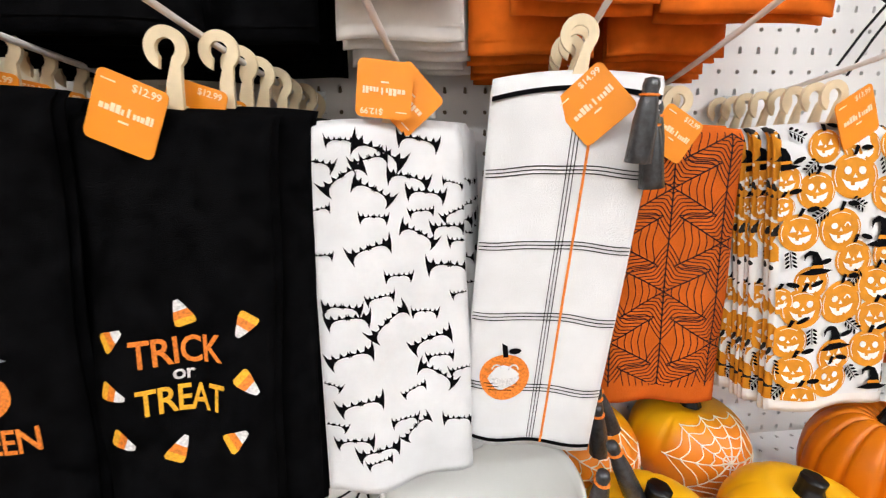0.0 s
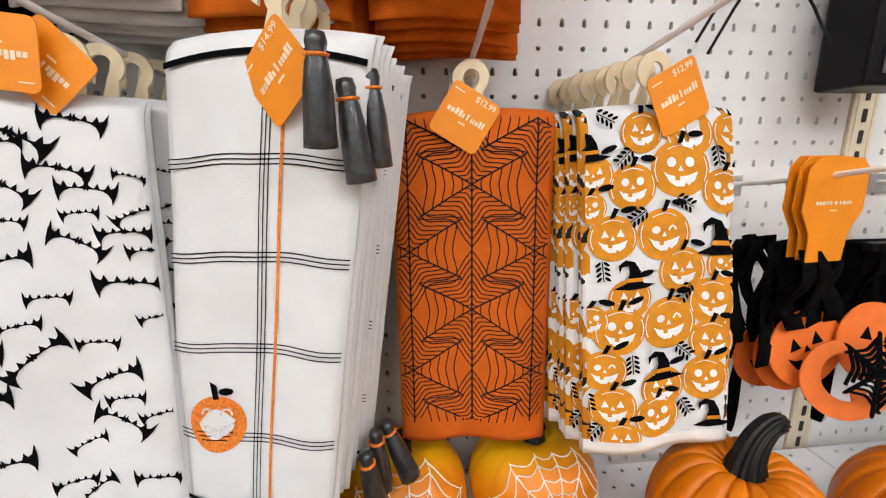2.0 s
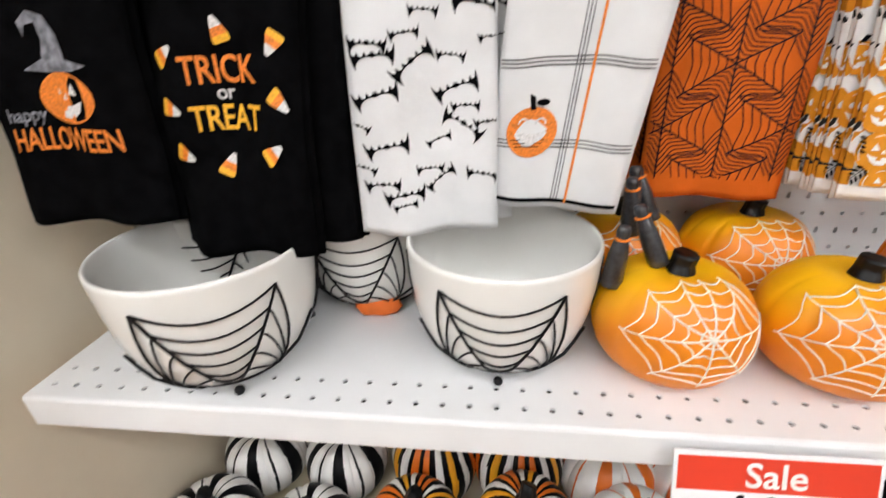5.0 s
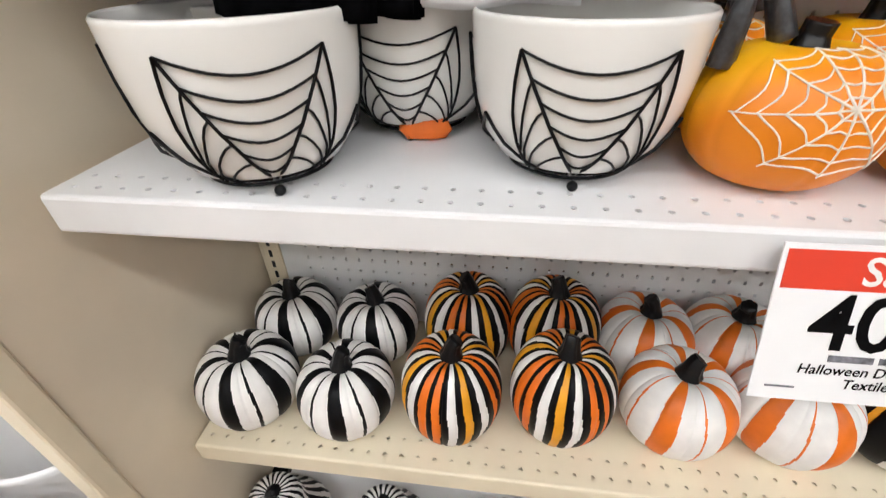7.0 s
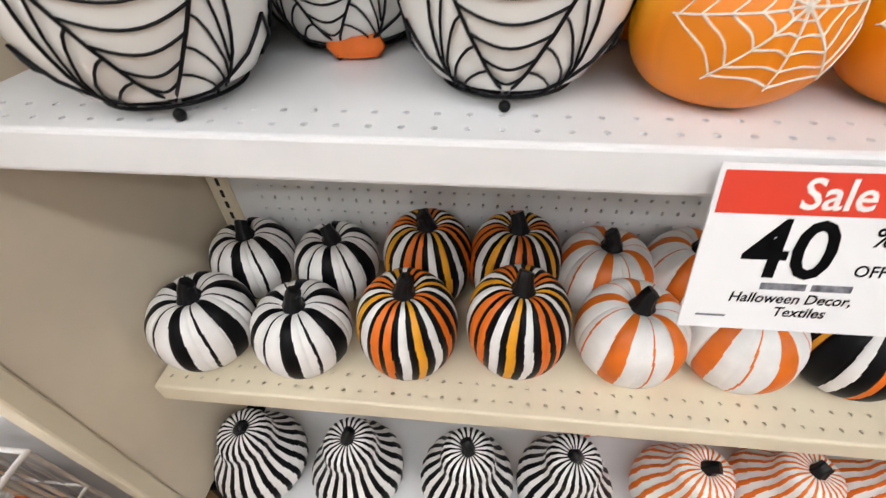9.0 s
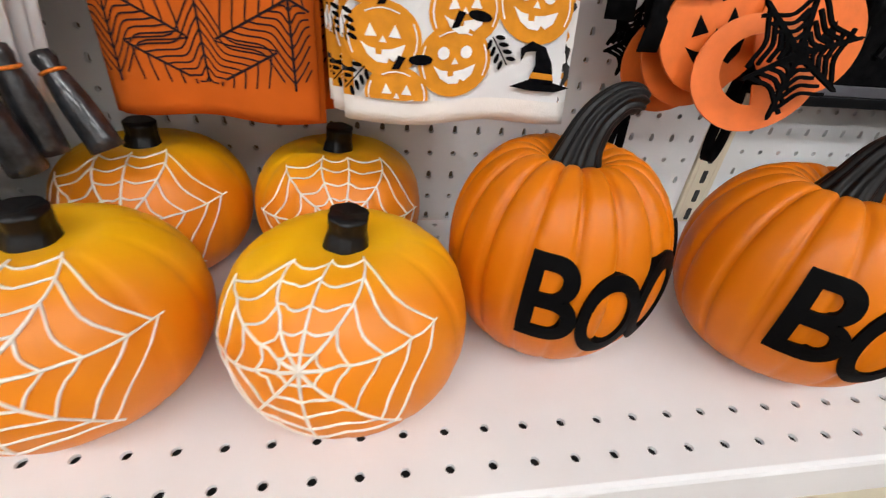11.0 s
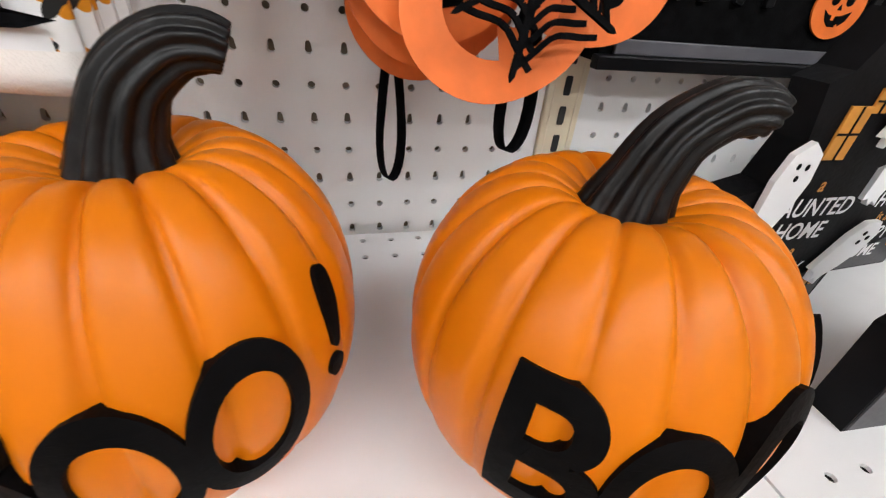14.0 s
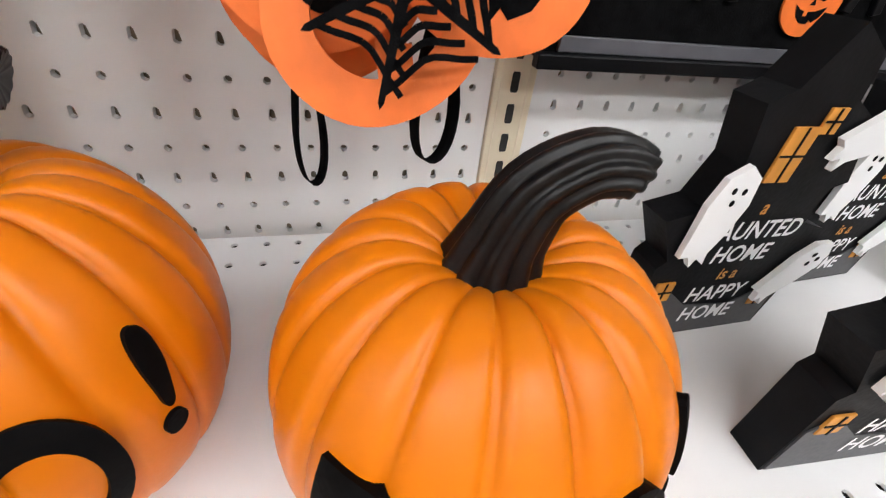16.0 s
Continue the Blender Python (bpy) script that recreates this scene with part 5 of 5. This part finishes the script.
def ribbon_bunch(x, y, z, seed):
    """A bundle of black felt strips folded down from a card."""
    ob = thing("felt_bunch", "bunch of folded black felt strips hanging from a card", "garland", pose(x, y, z), group="felt garlands")
    rnd = random.Random(seed)
    for k in range(9):
        g = Geo()
        w = rnd.uniform(0.008, 0.014)
        a0, sx = rnd.uniform(-0.022, 0.022), rnd.uniform(-0.045, 0.045)
        ln = rnd.uniform(0.07, 0.13)
        pts = [(a0 + sx * (t / 6) ** 1.2, 0.004 * k - 0.016 - 0.012 * math.sin(t * 0.8 + k), -ln * t / 6) for t in range(7)]
        v, f = [], []
        for px, py, pz in pts:
            v += [(px - w, py, pz), (px + w, py + 0.004, pz), (px + w, py + 0.006, pz), (px - w, py + 0.002, pz)]
        for t in range(6):
            b = t * 4
            f += [(b + q, b + (q + 1) % 4, b + 4 + (q + 1) % 4, b + 4 + q) for q in range(4)]
        f += [(0, 1, 2, 3), (27, 26, 25, 24)]
        part("strip", g.add(v, f).bm_fixed("strip", FELT_BLACK, True), ob)
    return ob


ribbon_bunch(-0.152, -0.085, 1.212, 1)
ribbon_bunch(-0.118, -0.105, 1.206, 4)
ribbon_bunch(-0.090, -0.090, 1.200, 9)
ribbon_bunch(0.020, -0.085, 1.196, 6)


def pumpkin_disc(x, y, z, r, rx, ry, rz, style, hollow=False):
    ob = thing("pumpkin_cutout", "flat orange card pumpkin with a cut-out grin", "garland", pose(x, y, z, rx, ry, rz), group="pumpkin cut-outs on garlands")
    n = 40
    outer = [(r * 1.06 * math.cos(2 * math.pi * i / n), r * (0.96 + 0.02 * math.cos(6 * math.pi * i / n)) * math.sin(2 * math.pi * i / n)) for i in range(n)]
    if hollow:
        inner = [(px * 0.60 + 0.002, pz * 0.60 + r * 0.05) for px, pz in outer]
        v = [(a, yy, b) for yy in (-0.0009, 0.0009) for a, b in outer + inner]
        f = []
        for i in range(n):
            j = (i + 1) % n
            f += [(i, j, n + j, n + i), (2 * n + i, 3 * n + i, 3 * n + j, 2 * n + j), (i, 2 * n + i, 2 * n + j, j), (n + i, n + j, 3 * n + j, 3 * n + i)]
        part("card", Geo().add(v, f).bm_fixed("card", FELT_ORANGE), ob)
        part("nose", Geo().prism([(-0.010, -0.012), (0.004, -0.016), (0.006, 0.000), (-0.008, 0.004)], -0.001, 0.001).bm_fixed("nose", FELT_ORANGE), ob, m=pose(r * 0.15, 0, -r * 0.28))
    else:
        part("card", Geo().prism(outer, -0.0009, 0.0009).bm_fixed("card", FELT_ORANGE), ob)
    cut = Geo()
    for q in face(0, 0, r * 0.95, style):
        cut.prism([(a, -b) for a, b in q], -0.0015, -0.0010)
    if not hollow:
        part("cut_face", cut.bm_fixed("cut_face", FELT_BLACK), ob, "dark cut-out face")
    return ob


pumpkin_disc(-0.106, -0.112, 1.096, 0.043, -10, -14, 4, 0)
pumpkin_disc(-0.104, -0.096, 1.084, 0.045, -8, -20, 2, 1)
pumpkin_disc(-0.086, -0.142, 1.074, 0.042, -18, -16, -10, 0, True)
pumpkin_disc(-0.030, -0.118, 1.100, 0.045, -12, 14, -4, 0)
pumpkin_disc(-0.106, -0.070, 1.068, 0.042, -4, 0, 0, 2)


def felt_web(x, y, z, r, rx, ry, rz):
    ob = thing("felt_spider_web", "black felt spider web cut-out hanging on a garland", "garland", pose(x, y, z, rx, ry, rz))
    arms = [math.radians(-90 + 60 * k + (6 if k % 2 else -4)) for k in range(6)]
    lens = [r * (1.0 if k % 2 == 0 else 0.92) for k in range(6)]
    for a, ln in zip(arms, lens):
        g = Geo()
        g.prism([(-0.0022, 0), (-0.0012, ln), (0.0, ln * 1.06), (0.0012, ln), (0.0022, 0)], -0.0012, 0.0012)
        part("spoke", g.bm_fixed("spoke", FELT_BLACK), ob, m=pose(0, 0, 0, 0, -math.degrees(a - math.pi / 2), 0))
    for k in range(6):
        a0, a1 = arms[k], arms[k] + math.radians(60)
        for f in (0.2, 0.36, 0.54, 0.73, 0.92):
            line = []
            for t in range(8):
                u = t / 7
                d = f * (lens[k] + (lens[(k + 1) % 6] - lens[k]) * u) * (1 - 0.30 * math.sin(math.pi * u))
                line.append((d * math.cos(a0 + (a1 - a0) * u), d * math.sin(a0 + (a1 - a0) * u)))
            g = Geo()
            for q in stroke(line, 0.0024):
                g.prism(q, -0.0011, 0.0011)
            part("thread", g.bm_fixed("thread", FELT_BLACK), ob)
    return ob


felt_web(-0.076, -0.160, 1.090, 0.042, -14, 8, -8)
felt_web(-0.136, -0.052, 1.084, 0.030, -4, 12, 6)


def ribbon_loop(x, y, z, w, h, turn):
    g = Geo()
    pts = [(w * math.sin(2 * math.pi * t / 28) * (0.35 + 0.65 * (0.5 - 0.5 * math.cos(2 * math.pi * t / 28))), 0, -h * (0.5 - 0.5 * math.cos(2 * math.pi * t / 28))) for t in range(28)]
    v, f = [], []
    for i, (a, _, c) in enumerate(pts):
        s = 1.06 if 7 < i < 21 else 1.0
        v += [(a, -0.0045, c), (a, 0.0045, c), (a * s + 0.0009, 0.0045, c), (a * s + 0.0009, -0.0045, c)]
    for i in range(28):
        b, d = i * 4, ((i + 1) % 28) * 4
        f += [(b + q, b + (q + 1) % 4, d + (q + 1) % 4, d + q) for q in range(4)]
    thing("ribbon_loop", "loop of black ribbon hanging under a garland", "ribbon", pose(x, y, z, 0, 0, turn), group="ribbon loops", data=g.add(v, f).bm_fixed("ribbon_loop", FELT_BLACK, True))


ribbon_loop(-0.121, -0.047, 1.050, 0.013, 0.100, 30)
ribbon_loop(-0.047, -0.090, 1.078, 0.020, 0.090, 30)


# ---- black sign, box and wire frame on the wall ----
sign = thing("wall_sign", "black rectangular wall sign with grey ledge and orange pumpkin", "sign", pose(0.036, -0.040, 1.038))
part("board", Geo().box(0, 0.44, 0.004, 0.039, 0, 0.150, 0.0015).bm_fixed("board", FELT_BLACK), sign)
part("frame_rail", Geo().box(-0.004, 0.444, -0.006, 0.004, -0.004, 0.006, 0.001).bm_fixed("frame_rail", BLACK_PLASTIC), sign)
part("frame_rail", Geo().box(-0.004, 0.444, -0.006, 0.004, 0.144, 0.154, 0.001).bm_fixed("frame_rail", BLACK_PLASTIC), sign)
part("grey_ledge", Geo().box(0.012, 0.43, 0.000, 0.0035, 0.0065, 0.0170, 0.0008).bm_fixed("grey_ledge", GREY_STRIP), sign, "grey ledge strip")
disc = part("pumpkin_medallion", Geo().prism(circle(0, 0, 0.026, 0.0235, 32), -0.0016, 0.0).bm_fixed("pumpkin_medallion", FELT_ORANGE), sign, "orange pumpkin medallion", pose(0.206, 0.002, 0.050))
g = Geo()
for q in face(0, 0, 0.023, 1):
    g.prism([(a, -b) for a, b in q], -0.0022, -0.0017)
part("face", g.bm_fixed("face", FELT_BLACK), disc)
for k, (x, ln, tl) in enumerate(((0.05, 0.05, 12), (0.075, 0.05, -8), (0.105, 0.045, 20), (0.135, 0.05, -4), (0.24, 0.05, 10), (0.27, 0.05, -14))):
    part("raised_bar", Geo().box(-0.004, 0.004, -0.0012, 0.0035, 0.0, ln, 0.001).bm_fixed("raised_bar", BLACK_PLASTIC), sign, m=pose(x, 0, 0.045, 0, tl, 0))

box = thing("hanging_box", "black plastic packaged item hanging on the upright", "box", pose(-0.016, -0.052, 1.366))
part("shell", Geo().box(-0.046, 0.046, -0.028, 0.028, 0.0, 0.24, 0.004).bm_fixed("shell", BLACK_PLASTIC), box)
part("window", Geo().box(-0.030, 0.008, -0.030, -0.0285, 0.012, 0.22, 0.0004).bm_fixed("window", GREY_STRIP), box, "dark glossy window")
part("hang_tab", Geo().box(-0.012, 0.012, -0.002, 0.046, 0.238, 0.262, 0.001).bm_fixed("hang_tab", BLACK_PLASTIC), box)

frame_w = thing("spider_decoration", "black wire spider decoration hanging on the pegboard", "decoration", pose(-0.19, -0.02, 1.40))
for a, b in (((-0.018, 0, 0.018), (0.012, -0.02, 0.085)), ((-0.004, -0.002, 0.006), (0.030, -0.02, 0.085)), ((0.012, -0.02, 0.085), (0.070, -0.02, 0.080)), ((0.030, -0.02, 0.085), (0.002, 0.018, 0.120)), ((0.070, -0.02, 0.080), (0.115, -0.03, 0.010)), ((0.012, -0.02, 0.085), (0.002, 0.018, 0.120))):
    part("wire", Geo().tube([a, ((a[0] + b[0]) / 2, (a[1] + b[1]) / 2, (a[2] + b[2]) / 2 + 0.003), b], 0.0016, 6).mesh("wire", WIRE_BLACK, True), frame_w)


# ---- haunted house signs in the next bay ----
HOUSE = ((-0.060, 0.0), (0.060, 0.0), (0.064, 0.030), (0.058, 0.060), (0.070, 0.066), (0.060, 0.088), (0.040, 0.094), (0.040, 0.118), (0.052, 0.122), (0.036, 0.160), (0.016, 0.170), (0.012, 0.192), (-0.012, 0.205), (-0.030, 0.175), (-0.044, 0.168), (-0.036, 0.135), (-0.046, 0.108), (-0.070, 0.102), (-0.054, 0.072), (-0.060, 0.066))
HOUSE_BLACK = mat("house_black", (0.007, 0.007, 0.008), 0.5, spec=0.08, var=0.2, scale=40, bump=0.15, bscale=300)
HOUSE_GREY = mat("house_print_grey", (0.06, 0.06, 0.065), 0.5, var=0.1, scale=30)
GOLD = mat("print_amber", (0.62, 0.26, 0.04), 0.5, var=0.1, scale=80)
GHOST = ((-0.011, 0.000), (-0.013, 0.020), (-0.010, 0.036), (0.0, 0.044), (0.010, 0.038), (0.014, 0.022), (0.012, 0.004), (0.008, -0.010), (0.010, -0.018), (0.003, -0.014), (0.001, -0.020), (-0.004, -0.013), (-0.010, -0.014))


def haunted_house(x, y, yaw, pitch=0.0, lift=0.0):
    ob = thing("haunted_house_sign", "black haunted house block sign with white ghosts and lettering", "sign", pose(x, y, S1 + lift, pitch, 0, yaw), group="haunted house signs")
    part("block", Geo().prism(HOUSE, 0.0, 0.022).bm_fixed("block", HOUSE_BLACK), ob)
    part("fence_print", Geo().prism([(-0.058, 0.002), (0.058, 0.002), (0.058, 0.030), (0.040, 0.036), (0.020, 0.026), (-0.02, 0.030), (-0.045, 0.050), (-0.058, 0.040)], -0.0010, 0.001).bm_fixed("fence_print", HOUSE_GREY), ob, "grey printed hill")
    for wx, wz, ww, wh in ((-0.010, 0.141, 0.018, 0.032), (-0.046, 0.046, 0.014, 0.016), (0.044, 0.030, 0.012, 0.014), (0.004, 0.160, 0.012, 0.014)):
        w = part("window", Geo().box(wx - ww / 2, wx + ww / 2, -0.0018, -0.0002, wz - wh / 2, wz + wh / 2, 0.0004).bm_fixed("window", GOLD), ob, "amber printed window")
        part("muntin", Geo().box(wx - 0.0006, wx + 0.0006, -0.0024, -0.0019, wz - wh / 2, wz + wh / 2).box(wx - ww / 2, wx + ww / 2, -0.0024, -0.0019, wz - 0.0006, wz + 0.0006).mesh("muntin", HOUSE_BLACK), w)
    for gx, gz, sc, tl in ((-0.042, 0.092, 1.05, 6), (0.046, 0.046, 0.95, 38), (0.030, 0.150, 0.95, 60)):
        gh = part("ghost", Geo().prism([(a * sc, b * sc) for a, b in GHOST], -0.006, -0.002).bm_fixed("ghost", PAPER), ob, "white raised ghost", pose(gx, 0, gz, 0, tl, 0))
        for ex, ez in ((-0.003, 0.030), (0.004, 0.030), (0.0005, 0.023)):
            part("eye", Geo().prism(circle(ex * sc, ez * sc, 0.0013, 0.0020, 10), -0.0066, -0.0061).bm_fixed("eye", LETTER_BLACK), gh)
    for body, size, tx, tz, mt in (("a", 0.014, -0.004, 0.104, GOLD), ("HAUNTED", 0.0185, -0.002, 0.086, PAPER), ("HOME", 0.0185, 0.000, 0.068, PAPER), ("is a", 0.014, 0.000, 0.053, GOLD), ("HAPPY", 0.0185, 0.000, 0.034, PAPER), ("HOME", 0.0185, 0.002, 0.015, PAPER)):
        v, f = text_geo(body, size, 0.0, 0.12)
        part("lettering", mesh("lettering", [(tx + p[0] * 0.86, -0.0016, tz + p[1]) for p in v], f, mt), ob)
    ob.scale = (1.03, 1.03, 1.03)
    return ob


haunted_house(0.150, -0.158, 2)
haunted_house(0.306, -0.118, 4)
haunted_house(0.180, -0.262, -3)
haunted_house(0.460, -0.150, 5)


# ---- wire basket and bin beside the end panel ----
basket = thing("wire_basket", "white wire floor basket filled with orange and white packages", "basket", pose(-1.425, -0.635, 0))
X, Y, Z0, Z1 = 0.19, 0.19, 0.10, 0.52
for z in (Z0, 0.2, 0.3, 0.4, Z1):
    part("hoop", Geo().tube([(-X, -Y, z), (X, -Y, z), (X, Y, z), (-X, Y, z)], 0.0045 if z in (Z0, Z1) else 0.003, 8, True).mesh("hoop", HOOK, True), basket)
for k in range(13):
    a = -X + 2 * X * k / 12
    part("wire", Geo().tube([(a, -Y, Z1), (a, -Y, Z0), (a, Y, Z0), (a, Y, Z1)], 0.0030, 6).mesh("wire", HOOK, True), basket)
    part("wire", Geo().tube([(-X, a, Z1), (-X, a, Z0), (X, a, Z0), (X, a, Z1)], 0.0030, 6).mesh("wire", HOOK, True), basket)
for sx in (-1, 1):
    for sy in (-1, 1):
        part("leg", Geo().tube([(sx * X, sy * Y, 0.0), (sx * X, sy * Y, Z0)], 0.006, 8).mesh("leg", HOOK, True), basket)
rnd = random.Random(31)
for k in range(25):
    mt = rnd.choice((FELT_ORANGE, PAPER, PAPER, PAPER, PAPER, FELT_BLACK))
    lab = {FELT_ORANGE: "orange flat packet in a wire basket", PAPER: "white flat packet in a wire basket", FELT_BLACK: "black flat packet in a wire basket"}[mt]
    zz = Z0 + 0.010 + 0.0155 * k
    a = thing("packet", lab, "packet", pose(-1.425 + rnd.uniform(-0.012, 0.012), -0.635 + rnd.uniform(-0.012, 0.012), zz, 0, 0, rnd.uniform(-4, 4)), group="packets in the wire basket")
    part("wrapper", Geo().box(-0.155, 0.155, -0.150, 0.150, -0.0075, 0.0075, 0.003).bm_fixed("wrapper", mt), a)
    part("label", Geo().box(0.02, 0.14, -0.12, 0.06, 0.0076, 0.0082).bm_fixed("label", PAPER if mt is not PAPER else TAG), a)
g = Geo().lathe([(0.001, 0.0), (0.12, 0.0), (0.128, 0.01), (0.150, 0.40), (0.155, 0.41), (0.150, 0.415), (0.142, 0.405), (0.122, 0.02), (0.001, 0.015)], 48)
thing("round_bin", "white round plastic bin standing on the floor", "bin", pose(-1.40, -0.27, 0) @ Matrix.Diagonal((1.05, 1.05, 1.25, 1)), data=g.bm_fixed("round_bin", PAPER, True))
